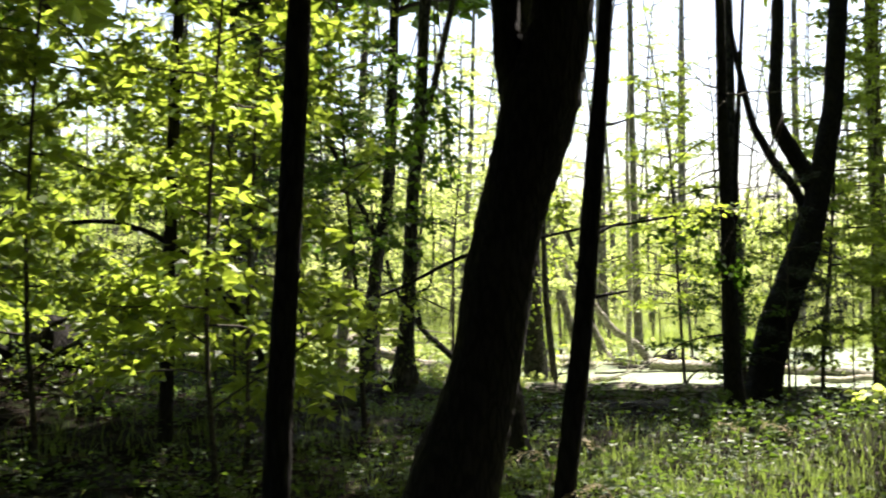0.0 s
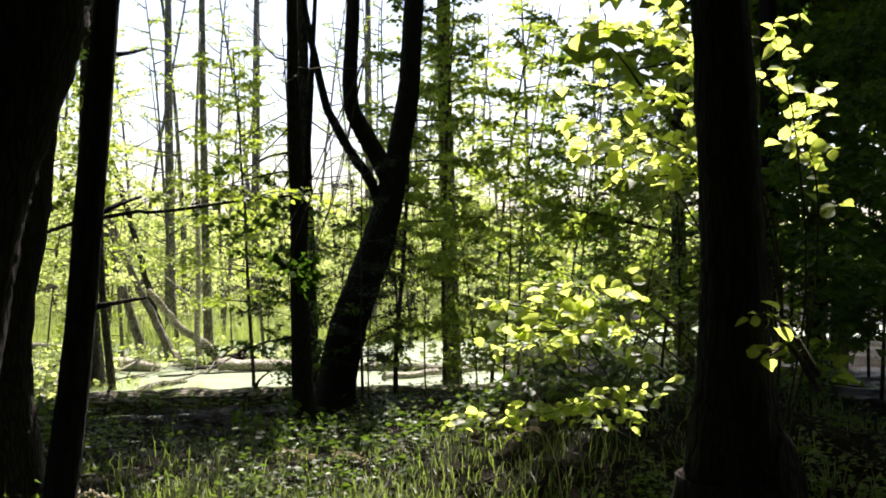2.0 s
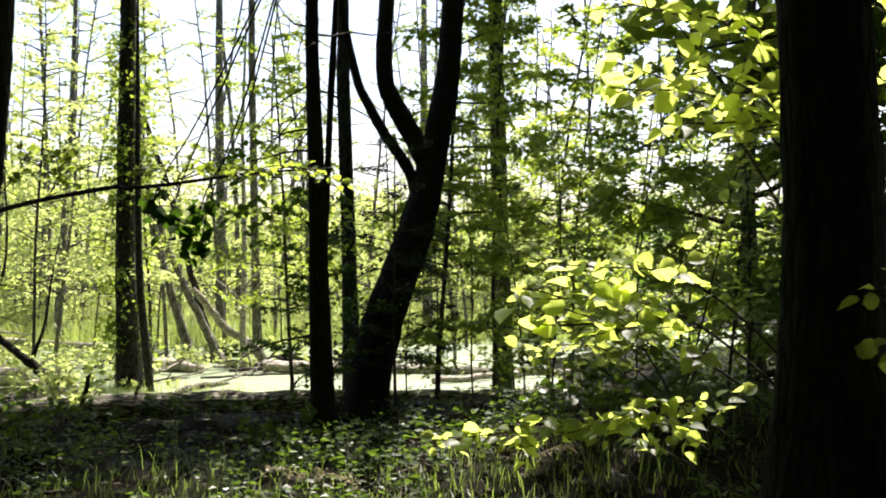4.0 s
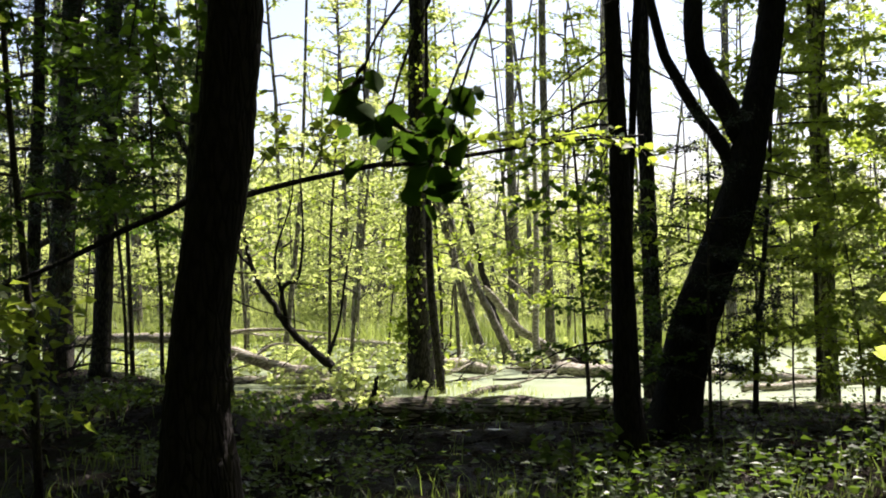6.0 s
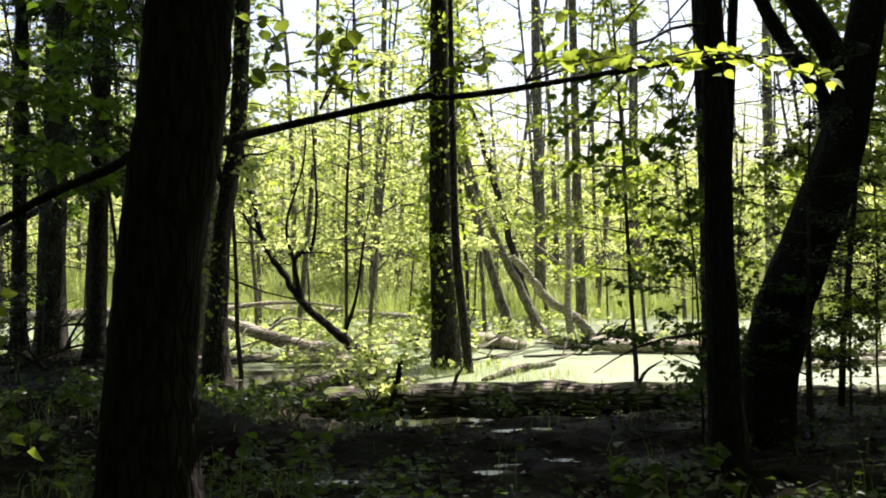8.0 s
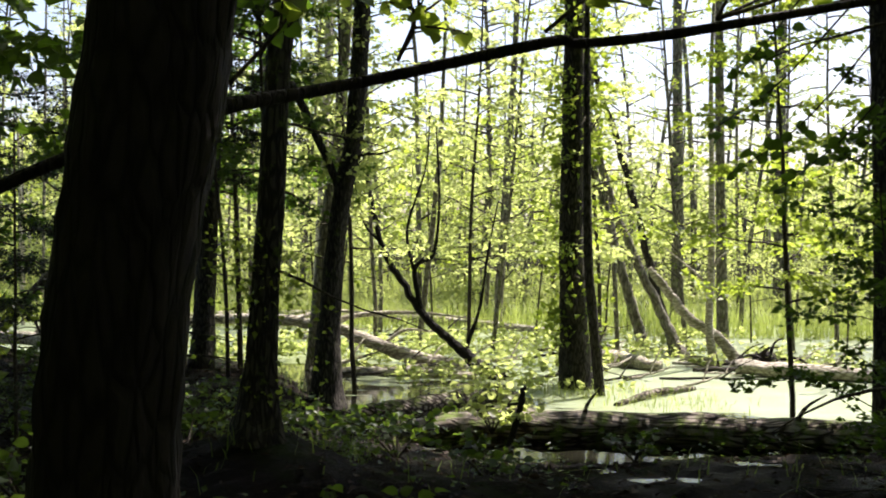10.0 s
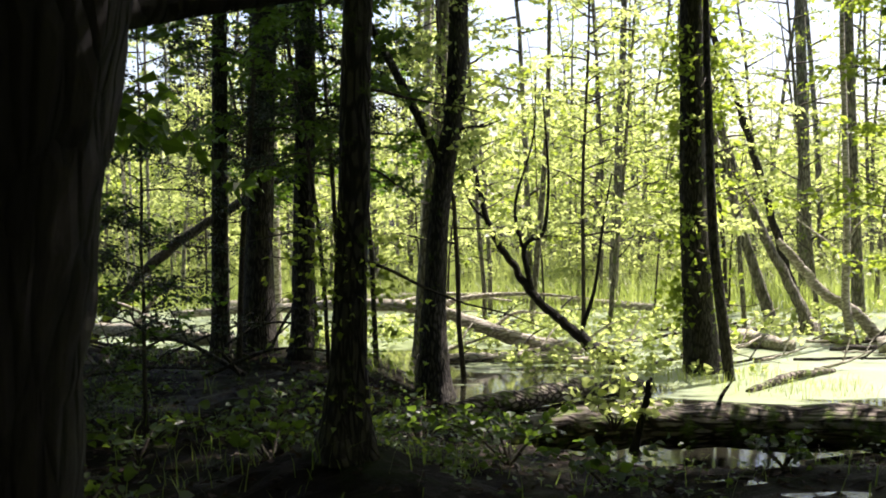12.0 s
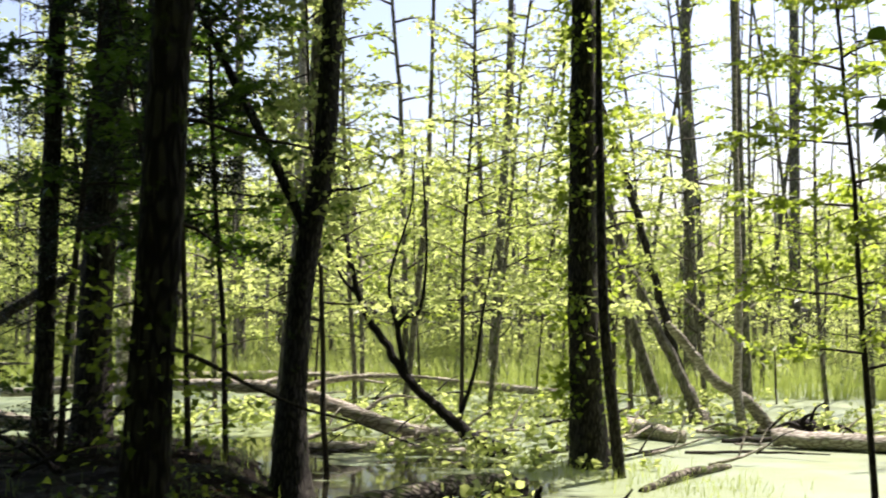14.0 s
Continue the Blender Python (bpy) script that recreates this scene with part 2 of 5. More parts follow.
def tube(points, radii, sides=10, rough=0.06, seed=0, flare=0.0, ridge=0.0):
    """Verts and faces of a closed stem along the points, its girth uneven, with root flare at the first point."""
    rng = np.random.default_rng(seed)
    p, r = np.asarray(points, float), np.asarray(radii, float)
    n = len(p)
    tang = np.gradient(p, axis=0)
    tang /= np.linalg.norm(tang, axis=1)[:, None] + 1e-9
    ref = np.array([0, 0, 1.0]) if abs(tang[:, 2]).mean() < 0.7 else np.array([1.0, 0, 0])
    u = np.cross(tang, ref)
    u /= np.linalg.norm(u, axis=1)[:, None] + 1e-9
    v = np.cross(tang, u)
    a = np.arange(sides) * 2 * np.pi / sides
    lobes = rng.normal(0, rough, (n, sides))
    lobes = (lobes + np.roll(lobes, 1, 0) + np.roll(lobes, -1, 0)) / 1.7 + 0.06 * np.sin(3 * a + rng.uniform(0, 6))
    if flare:
        up = np.linalg.norm(p - p[0], axis=1) / (r[0] * 3.5)
        lobes += flare * np.exp(-up * 2.2)[:, None] * (0.7 + 0.6 * np.maximum(0, np.sin(4 * a + rng.uniform(0, 6))))
    if ridge:
        run = np.r_[0, np.cumsum(np.linalg.norm(np.diff(p, axis=0), axis=1))]
        lobes += ridge * np.array([[noise.noise((3.2 * math.cos(q) + seed, 3.2 * math.sin(q), 1.1 * h)) + 0.6 * noise.noise((7.5 * math.cos(q), 7.5 * math.sin(q) + seed, 3.0 * h)) for q in a] for h in run])
    ring = r[:, None] * (1 + lobes)
    vs = p[:, None] + ring[..., None] * (np.cos(a)[None, :, None] * u[:, None] + np.sin(a)[None, :, None] * v[:, None])
    verts = vs.reshape(-1, 3).tolist() + [p[0].tolist(), p[-1].tolist()]
    faces = [(i * sides + j, i * sides + (j + 1) % sides, (i + 1) * sides + (j + 1) % sides, (i + 1) * sides + j) for i in range(n - 1) for j in range(sides)]
    faces += [(n * sides, (j + 1) % sides, j) for j in range(sides)]
    faces += [(n * sides + 1, (n - 1) * sides + j, (n - 1) * sides + (j + 1) % sides) for j in range(sides)]
    return verts, faces


def merged(pieces):
    verts, faces = [], []
    for v, f in pieces:
        k = len(verts)
        verts += list(v)
        faces += [tuple(i + k for i in g) for g in f]
    return verts, faces


OUTLINE = np.array([(0, 0), (0.3, 0.32), (0.62, 0.3), (1, 0), (0.62, -0.3), (0.3, -0.32)])
BROAD = np.array([(0.5, 0), (0, 0), (0.1, 0.3), (0.38, 0.46), (0.7, 0.36), (0.88, 0.14), (1.06, 0), (0.88, -0.14), (0.7, -0.36), (0.38, -0.46), (0.1, -0.3)])


def leaves(places, along, sizes, rng, flat=0.5, fine=False, droop=0.25):
    """Verts and faces of one folded leaf at each place, pointing along, its face turned up as far as flat says."""
    n = len(places)
    d = along / (np.linalg.norm(along, axis=1)[:, None] + 1e-9)
    d[:, 2] -= droop * rng.random(n)
    d /= np.linalg.norm(d, axis=1)[:, None]
    up = np.array([0, 0, 1.0]) * flat + rng.normal(0, 1 - flat + 0.15, (n, 3))
    side = np.cross(d, up)
    side /= np.linalg.norm(side, axis=1)[:, None] + 1e-9
    nor = np.cross(side, d)
    shape = BROAD if fine else OUTLINE[[0, 1, 3, 5]] * (1, 1.15)
    k = len(shape)
    fold = np.abs(shape[:, 1]) * 0.35
    curl = -0.12 * shape[:, 0] ** 2
    v = places[:, None] + sizes[:, None, None] * (shape[None, :, :1] * d[:, None] + shape[None, :, 1:] * side[:, None] + (fold + curl)[None, :, None] * nor[:, None])
    base = np.arange(n)[:, None] * k
    tris = [(0, 1, 2), (0, 2, 3)] if not fine else [(0, i, i + 1 if i < k - 1 else 1) for i in range(1, k)]
    f = np.concatenate([base + np.array(t)[None] for t in tris])
    return v.reshape(-1, 3), f


def leaf_mesh(name, clouds, mat):
    verts, faces, k = [], [], 0
    for v, f in clouds:
        verts.append(v)
        faces.append(f + k)
        k += len(v)
    return sheet_mesh(name, np.concatenate(verts), np.concatenate(faces), [mat], False)


def twig_leaves(lines, step, size, rng, flat=0.6, fine=False, spread=0.05):
    """Leaves set alternately along twigs, each twig an (n, 3) array."""
    pl, al = [], []
    for line in lines:
        seg = np.linalg.norm(np.diff(line, axis=0), axis=1)
        total = seg.sum()
        m = max(2, int(total / step))
        s = np.linspace(0.15, 1.0, m) * total
        cum = np.r_[0, np.cumsum(seg)]
        q = np.stack([np.interp(s, cum, line[:, c]) for c in range(3)], 1)
        t = np.gradient(q, axis=0)
        t /= np.linalg.norm(t, axis=1)[:, None] + 1e-9
        sd = np.cross(t, (0, 0, 1.0))
        sd /= np.linalg.norm(sd, axis=1)[:, None] + 1e-9
        sgn = np.where(np.arange(m) % 2, 1.0, -1.0)[:, None]
        pl.append(q + rng.normal(0, spread, (m, 3)))
        al.append(t * 0.6 + sd * sgn * 0.9 + rng.normal(0, 0.35, (m, 3)))
    pl, al = np.concatenate(pl), np.concatenate(al)
    return leaves(pl, al, size * rng.uniform(0.55, 1.2, len(pl)), rng, flat, fine)


def bough(start, way, length, rng, bend=0.12, n=7, sag=0.0):
    """A wandering line of n points."""
    p, d = [np.array(start, float)], np.array(way, float) / np.linalg.norm(way)
    for i in range(n - 1):
        d = d + rng.normal(0, bend, 3) + np.array([0, 0, -sag])
        d /= np.linalg.norm(d)
        p.append(p[-1] + d * length / (n - 1))
    return np.array(p)


def side_twigs(line, count, length, rng, lift=0.05, begin=0.2):
    out = []
    for k in range(count):
        s = begin + (1 - begin) * (k + rng.random()) / count
        i = min(int(s * (len(line) - 1)), len(line) - 2)
        w = s * (len(line) - 1) - i
        q = line[i] * (1 - w) + line[i + 1] * w
        t = line[i + 1] - line[i]
        t /= np.linalg.norm(t)
        sd = np.cross(t, (0, 0, 1.0))
        sd /= np.linalg.norm(sd) + 1e-9
        d = t * 0.7 + sd * rng.choice((-1, 1)) * rng.uniform(0.5, 1.1) + np.array([0, 0, rng.normal(lift, 0.2)])
        out.append(bough(q, d, length * rng.uniform(0.5, 1.2) * (1.15 - 0.6 * s), rng, 0.15, 5, 0.03))
    return out


def ground_z(x, y):
    """The forest floor: level along the path, falling to the bog, with a left bank that reaches further out, and the far fen."""
    x, y = np.asarray(x, float), np.asarray(y, float)
    x = np.clip(x, -150, 150)
    edge = 18.6 + 7.4 / (1 + np.exp((x + 2.0) * 1.8)) - 0.6 * np.sin(x * 0.9) + 1.6 / (1 + np.exp(-(x - 6.0) * 1.5)) + 9.0 / (1 + np.exp(-(x - 11.5) * 1.2))
    near = 1 / (1 + np.exp((y - edge) * 0.95))
    slope = -0.42 * np.clip((y - 11.5) / 7.0, 0, 1)
    z = near * slope + (1 - near) * (WATER_Z - 0.22)
    far = 1 / (1 + np.exp(-(y - 37.5 - 1.5 * np.sin(x * 0.35)) * 0.8))
    z = z * (1 - far) + far * (WATER_Z + 0.12 + 0.02 * np.clip(y - 40, 0, 60))
    z = z + 0.55 * np.exp(-(((x - 5.2) / 1.9) ** 2 + ((y - 9.2) / 2.2) ** 2)) + 0.3 * np.exp(-(((x + 0.5) / 0.7) ** 2 + ((y - 14.5) / 0.7) ** 2)) + 0.5 * np.exp(-(((x + 4.6) / 1.6) ** 2 + ((y - 12.6) / 1.5) ** 2))
    z = z - 0.2 * np.exp(-(((x - 1.7) / 1.3) ** 2 + ((y - 13.7) / 0.7) ** 2))
    lumps = 0.05 * np.sin(1.7 * x + 0.6 * y) * np.sin(1.3 * y - 0.4 * x) + 0.03 * np.sin(4.1 * x + 1.0) * np.sin(3.7 * y) + 0.012 * np.sin(9.3 * x - 2 * y) * np.sin(8.1 * y + x)
    return z + lumps * np.where(y > 24, 0.25, 1.0)


def gz(x, y):
    return float(ground_z(x, y))


# ---- ground and water ----
def uneven_axis(lo, hi, a, b, fine, coarse):
    """Grid lines: fine between a and b, growing coarser away from them."""
    mid = np.arange(a, b + 1e-6, fine)
    left, right, s = [a], [b], fine
    while left[-1] > lo or right[-1] < hi:
        s = min(s * 1.25, coarse)
        left.append(left[-1] - s)
        right.append(right[-1] + s)
    return np.array(sorted(set(left[1:]) | set(mid.round(4)) | set(right[1:])))


gx, gy = uneven_axis(-400, 400, -7, 10, 0.12, 40), uneven_axis(-60, 700, 0, 24, 0.12, 40)
XX, YY = np.meshgrid(gx, gy)
ZZ = ground_z(XX, YY)
ZZ += np.random.default_rng(3).normal(0, 0.012, ZZ.shape) * (YY < 26)
nx = len(gx)
quads = [(j * nx + i, j * nx + i + 1, (j + 1) * nx + i + 1, (j + 1) * nx + i) for j in range(len(gy) - 1) for i in range(nx - 1)]
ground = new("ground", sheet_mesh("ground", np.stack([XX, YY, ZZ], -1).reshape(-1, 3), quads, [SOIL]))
tagged(ground, "dark forest floor of soil, leaf litter and moss", "ground", kind="structure")
wx, wy = np.linspace(-70, 70, 15), np.linspace(13, 75, 8)
WX, WY = np.meshgrid(wx, wy)
water = new("water", sheet_mesh("water", np.stack([WX, WY, WX * 0 + WATER_Z], -1).reshape(-1, 3), [(j * 15 + i, j * 15 + i + 1, j * 15 + i + 16, j * 15 + i + 15) for j in range(7) for i in range(14)], [WATER]))
tagged(water, "still bog pond covered in pale yellow-green duckweed", "pond", kind="structure")
for k, (x, y, r) in enumerate([(0.80, 12.54, 0.10), (2.01, 13.55, 0.15), (3.27, 17.00, 0.12), (1.01, 16.59, 0.11), (1.79, 15.80, 0.13), (2.33, 15.25, 0.15), (2.00, 13.92, 0.08), (2.50, 14.13, 0.10), (0.19, 17.92, 0.12)]):
    turns = [(x + 1.7 * r * math.cos(a) * (1 + 0.25 * math.sin(3 * a + k)), y + 0.8 * r * math.sin(a) * (1 + 0.3 * math.cos(2 * a + k))) for a in np.linspace(0, 2 * math.pi, 28, endpoint=False)]
    level = float(np.mean([gz(a, b) for a, b in turns])) + 0.006
    puddle = new("puddle", sheet_mesh("puddle", [(a, b, level) for a, b in turns], [tuple(range(28))], [PUDDLE]))
    tagged(puddle, "shallow dark puddle on the muddy forest floor", "puddle", kind="structure")


# ---- trees ----
def crown_mesh(seed, radius, height, n_boughs, size, mat, step=0.13):
    """Boughs and leaves of a broad crown round the origin."""
    rng = np.random.default_rng(seed)
    wood, lines = [], []
    for k in range(n_boughs):
        a = k * 2.4 + rng.uniform(-0.4, 0.4)
        z = height * (k / n_boughs - 0.5)
        reach = radius * math.sqrt(max(0.15, 1 - (2 * z / height) ** 2)) * rng.uniform(0.7, 1.15)
        b = bough((0, 0, z - 0.3), (math.cos(a), math.sin(a), rng.uniform(0.05, 0.5)), reach, rng, 0.14, 7, 0.03)
        wood.append(tube(b, np.linspace(0.05, 0.012, len(b)), 5, 0.05, k))
        twigs = side_twigs(b, 7, reach * 0.45, rng)
        lines += [b[2:]] + twigs
        for t in twigs:
            lines += side_twigs(t, 3, reach * 0.22, rng)
    v, f = merged(wood)
    lv, lf = twig_leaves(lines, step, size, rng, 0.45, False, 0.09)
    k = len(v)
    me = sheet_mesh("crown", list(v) + lv.tolist(), list(f) + [tuple(t) for t in (lf + k).tolist()], [TWIG, mat], False)
    idx = np.zeros(len(me.polygons), int)
    idx[len(f):] = 1
    me.polygons.foreach_set("material_index", idx)
    return me


# Crowns hang above the view; big leaves let them shade the floor.
SHADE_CANOPY = [crown_mesh(11 + i, 3.8, 5.0, 30, 0.42, m, 0.33) for i, m in enumerate((LEAF_MID, LEAF_MID, LEAF_DARK))]


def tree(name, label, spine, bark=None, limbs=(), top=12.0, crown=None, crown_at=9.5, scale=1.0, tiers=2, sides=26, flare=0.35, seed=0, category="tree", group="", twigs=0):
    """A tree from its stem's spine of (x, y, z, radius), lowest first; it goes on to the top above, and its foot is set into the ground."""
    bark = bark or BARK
    spine = [tuple(s) for s in spine]
    x0, y0, z0, r0 = spine[0]
    foot = gz(x0, y0)
    if y0 > 19 and foot < WATER_Z:
        foot = WATER_Z - 0.15
    root = new(name)
    root.location = (x0, y0, foot)
    tagged(root, label, category, group)
    pts = list(spine)
    if z0 - foot > 0.06:
        dx, dy = (spine[0][0] - spine[1][0]) * 0.25, (spine[0][1] - spine[1][1]) * 0.25
        pts.insert(0, (x0 + dx, y0 + dy, foot - 0.06, r0 * 1.12))
    hx, hy, hz, hr = pts[-1]
    if top > hz + 0.5:
        lean = np.array(pts[-1][:3]) - np.array(pts[-2][:3])
        lean = lean / max(lean[2], 0.2) * 0.5
        m = (top - hz)
        for q in ((0.06, 0.18) if sides >= 12 else ()):
            pts.append((hx + lean[0] * m * 0.8 * q, hy + lean[1] * m * 0.8 * q, hz + m * q, hr * (1 - 0.6 * q)))
        pts.append((hx + lean[0] * m * 0.4, hy + lean[1] * m * 0.4, hz + m * 0.5, hr * 0.7))
        pts.append((hx + lean[0] * m * 0.7, hy + lean[1] * m * 0.7, top, hr * 0.25))
    c, r = curve_through([p[:3] for p in pts], [p[3] for p in pts], 14)
    c_stem = c
    v, f = tube(c - np.array(root.location), r, sides, 0.02, seed, flare, 0.09 if sides >= 12 else 0.0)
    part("trunk", sheet_mesh("trunk", v, f, [bark]), root)
    for k, limb in enumerate(limbs):
        c, r = curve_through([p[:3] for p in limb], [p[3] for p in limb], 7)
        v, f = tube(c - np.array(root.location), r, 9, 0.05, seed + 31 * k + 1)
        part("limb", sheet_mesh("limb", v, f, [bark]), root)
    rng = np.random.default_rng(seed + 900)
    for k in range(twigs):
        i = rng.integers(len(c_stem) // 8, max(len(c_stem) // 8 + 2, int(len(c_stem) * 0.55)))
        a = rng.uniform(0, 6.28)
        t = bough(c_stem[i] - np.array(root.location), (math.cos(a), math.sin(a), rng.uniform(-0.25, 0.3)), rng.uniform(0.35, 1.3), rng, 0.16, 6, 0.02)
        v, f = tube(t, np.linspace(0.012, 0.003, 6), 4, 0.05, k)
        part("dead_twig", sheet_mesh("dead_twig", v, f, [TWIG]), root)
    if crown is not None:
        for lift in range(tiers):
            ob = part("crown", SHADE_CANOPY[(crown + lift) % 3], root)
            ob.location = (pts[-1][0] - x0, pts[-1][1] - y0, crown_at - foot + 4.0 * lift)
            ob.rotation_euler = (0, 0, seed * 1.7 + 2.0 * lift)
            ob.scale = (scale, scale, scale)
    return root


DARK = "dark-barked tree trunk standing on the shaded forest floor"
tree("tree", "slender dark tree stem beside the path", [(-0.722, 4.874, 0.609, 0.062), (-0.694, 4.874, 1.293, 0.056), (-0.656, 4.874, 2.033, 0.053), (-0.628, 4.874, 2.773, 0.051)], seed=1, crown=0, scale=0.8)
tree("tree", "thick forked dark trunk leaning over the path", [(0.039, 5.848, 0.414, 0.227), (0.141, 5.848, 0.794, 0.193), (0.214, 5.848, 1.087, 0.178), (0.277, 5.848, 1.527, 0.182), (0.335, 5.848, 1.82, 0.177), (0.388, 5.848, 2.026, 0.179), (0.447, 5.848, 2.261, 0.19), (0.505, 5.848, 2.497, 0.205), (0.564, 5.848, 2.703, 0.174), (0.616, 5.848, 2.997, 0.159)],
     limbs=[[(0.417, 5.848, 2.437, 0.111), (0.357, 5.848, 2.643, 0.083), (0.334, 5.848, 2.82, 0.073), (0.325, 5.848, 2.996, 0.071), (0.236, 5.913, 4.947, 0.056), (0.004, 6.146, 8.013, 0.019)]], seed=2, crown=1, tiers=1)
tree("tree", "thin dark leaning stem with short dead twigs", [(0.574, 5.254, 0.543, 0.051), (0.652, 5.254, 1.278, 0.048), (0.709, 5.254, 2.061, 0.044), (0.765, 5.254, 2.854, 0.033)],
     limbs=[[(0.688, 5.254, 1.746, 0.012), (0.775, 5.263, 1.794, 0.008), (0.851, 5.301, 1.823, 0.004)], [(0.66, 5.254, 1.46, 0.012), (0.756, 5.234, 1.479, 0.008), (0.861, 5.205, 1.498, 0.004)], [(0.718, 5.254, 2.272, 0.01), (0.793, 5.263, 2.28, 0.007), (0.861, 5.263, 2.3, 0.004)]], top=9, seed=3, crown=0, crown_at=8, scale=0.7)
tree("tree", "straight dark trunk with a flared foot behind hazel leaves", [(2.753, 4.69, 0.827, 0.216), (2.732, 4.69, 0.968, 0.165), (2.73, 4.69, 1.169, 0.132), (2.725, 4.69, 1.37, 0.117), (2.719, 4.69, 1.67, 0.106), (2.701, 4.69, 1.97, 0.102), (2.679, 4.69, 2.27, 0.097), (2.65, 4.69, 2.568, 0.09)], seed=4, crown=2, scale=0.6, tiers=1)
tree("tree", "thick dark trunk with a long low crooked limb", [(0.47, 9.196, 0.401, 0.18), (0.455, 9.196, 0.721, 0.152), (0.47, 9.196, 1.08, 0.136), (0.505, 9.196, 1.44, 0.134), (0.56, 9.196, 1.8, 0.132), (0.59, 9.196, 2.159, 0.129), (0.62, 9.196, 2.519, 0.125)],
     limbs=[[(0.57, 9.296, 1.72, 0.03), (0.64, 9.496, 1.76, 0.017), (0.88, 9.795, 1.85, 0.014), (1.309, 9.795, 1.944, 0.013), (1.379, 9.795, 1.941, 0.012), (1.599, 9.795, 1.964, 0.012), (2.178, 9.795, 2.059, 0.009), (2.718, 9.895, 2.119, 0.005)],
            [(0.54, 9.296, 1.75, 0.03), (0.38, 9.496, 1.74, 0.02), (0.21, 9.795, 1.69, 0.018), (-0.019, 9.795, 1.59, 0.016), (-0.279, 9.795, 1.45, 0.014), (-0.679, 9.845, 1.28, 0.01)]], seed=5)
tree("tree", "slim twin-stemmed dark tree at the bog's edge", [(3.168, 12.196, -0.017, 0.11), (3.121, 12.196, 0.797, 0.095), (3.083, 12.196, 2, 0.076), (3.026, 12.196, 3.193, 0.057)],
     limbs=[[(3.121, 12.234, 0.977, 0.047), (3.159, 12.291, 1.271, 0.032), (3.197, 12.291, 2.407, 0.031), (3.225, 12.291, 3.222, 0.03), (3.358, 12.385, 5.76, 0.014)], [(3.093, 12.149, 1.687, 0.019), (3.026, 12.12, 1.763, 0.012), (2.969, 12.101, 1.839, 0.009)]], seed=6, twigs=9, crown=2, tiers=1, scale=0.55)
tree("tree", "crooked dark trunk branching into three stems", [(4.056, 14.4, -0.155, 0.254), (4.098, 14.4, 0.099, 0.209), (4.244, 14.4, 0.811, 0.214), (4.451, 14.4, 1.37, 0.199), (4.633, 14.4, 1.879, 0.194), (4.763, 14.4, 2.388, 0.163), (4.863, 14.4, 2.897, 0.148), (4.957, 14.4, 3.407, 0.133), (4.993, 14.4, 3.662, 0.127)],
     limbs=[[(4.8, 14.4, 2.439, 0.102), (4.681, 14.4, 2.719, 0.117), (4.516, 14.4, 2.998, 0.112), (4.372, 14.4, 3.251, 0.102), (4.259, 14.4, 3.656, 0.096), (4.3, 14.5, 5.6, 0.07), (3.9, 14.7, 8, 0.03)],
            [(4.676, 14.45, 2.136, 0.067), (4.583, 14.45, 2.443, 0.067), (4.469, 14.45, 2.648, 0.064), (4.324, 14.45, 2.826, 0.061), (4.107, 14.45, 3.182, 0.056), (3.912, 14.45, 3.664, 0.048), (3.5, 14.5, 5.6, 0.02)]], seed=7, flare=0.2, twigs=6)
tree("tree", "straight grey-brown trunk on the pond's bank", [(5.1, 19.3, -0.44, 0.133), (5.04, 19.3, 1.54, 0.112), (4.93, 19.3, 4.02, 0.1)], bark=BARK_ALDER, seed=8, crown=1, crown_at=10.5, scale=1.05, twigs=8)
tree("tree", "dark alder with leafy tufts growing on its stem", [(2.12, 25.2, -0.95, 0.26), (2.03, 25.2, 0.6, 0.2), (1.99, 25.2, 2.4, 0.19), (1.99, 25.2, 5.2, 0.16)], bark=BARK_ALDER, seed=9, twigs=10, top=15, crown=0, crown_at=11.0, tiers=1)
tree("tree", "thin dark stem leaning against an alder", [(2.44, 24.4, -1.0, 0.078), (2.31, 24.4, 0.17, 0.076), (2.22, 24.4, 1.15, 0.068), (2.16, 24.5, 3.38, 0.05)], bark=BARK_ALDER, top=7, seed=10, twigs=7)
tree("tree", "dark alder with a raking side limb", [(-1.46, 22.5, -0.53, 0.2), (-1.43, 22.5, 0.3, 0.146), (-1.35, 22.5, 1.34, 0.133), (-1.24, 22.5, 2.16, 0.131), (-1.13, 22.5, 2.71, 0.124), (-1.05, 22.5, 4.07, 0.119)], bark=BARK_ALDER,
     limbs=[[(-1.3, 22.5, 1.95, 0.07), (-1.4, 22.5, 2.24, 0.055), (-1.84, 22.5, 3.15, 0.056), (-2.21, 22.5, 3.86, 0.05), (-2.9, 22.5, 5.2, 0.03)], [(-1.22, 22.5, 2.3, 0.03), (-1.0, 22.4, 2.5, 0.022), (-0.75, 22.4, 2.52, 0.016), (-0.5, 22.4, 2.6, 0.008)]], seed=11, crown=2, twigs=5)
tree("tree", "dark trunk with a sunlit edge and mossy flared foot", [(-0.496, 14.444, 0.262, 0.139), (-0.477, 14.444, 0.609, 0.105), (-0.457, 14.444, 1.054, 0.094), (-0.427, 14.444, 1.599, 0.09), (-0.407, 14.444, 2.144, 0.087), (-0.378, 14.444, 2.688, 0.085), (-0.308, 14.444, 3.381, 0.081)], limbs=[[(-0.338, 14.444, 2.985, 0.05), (-0.259, 14.444, 3.381, 0.045), (-0.08, 14.444, 4.075, 0.042), (0.118, 14.444, 4.966, 0.04), (0.613, 14.543, 6.946, 0.02)]], bark=BARK_ALDER, seed=12, twigs=5)
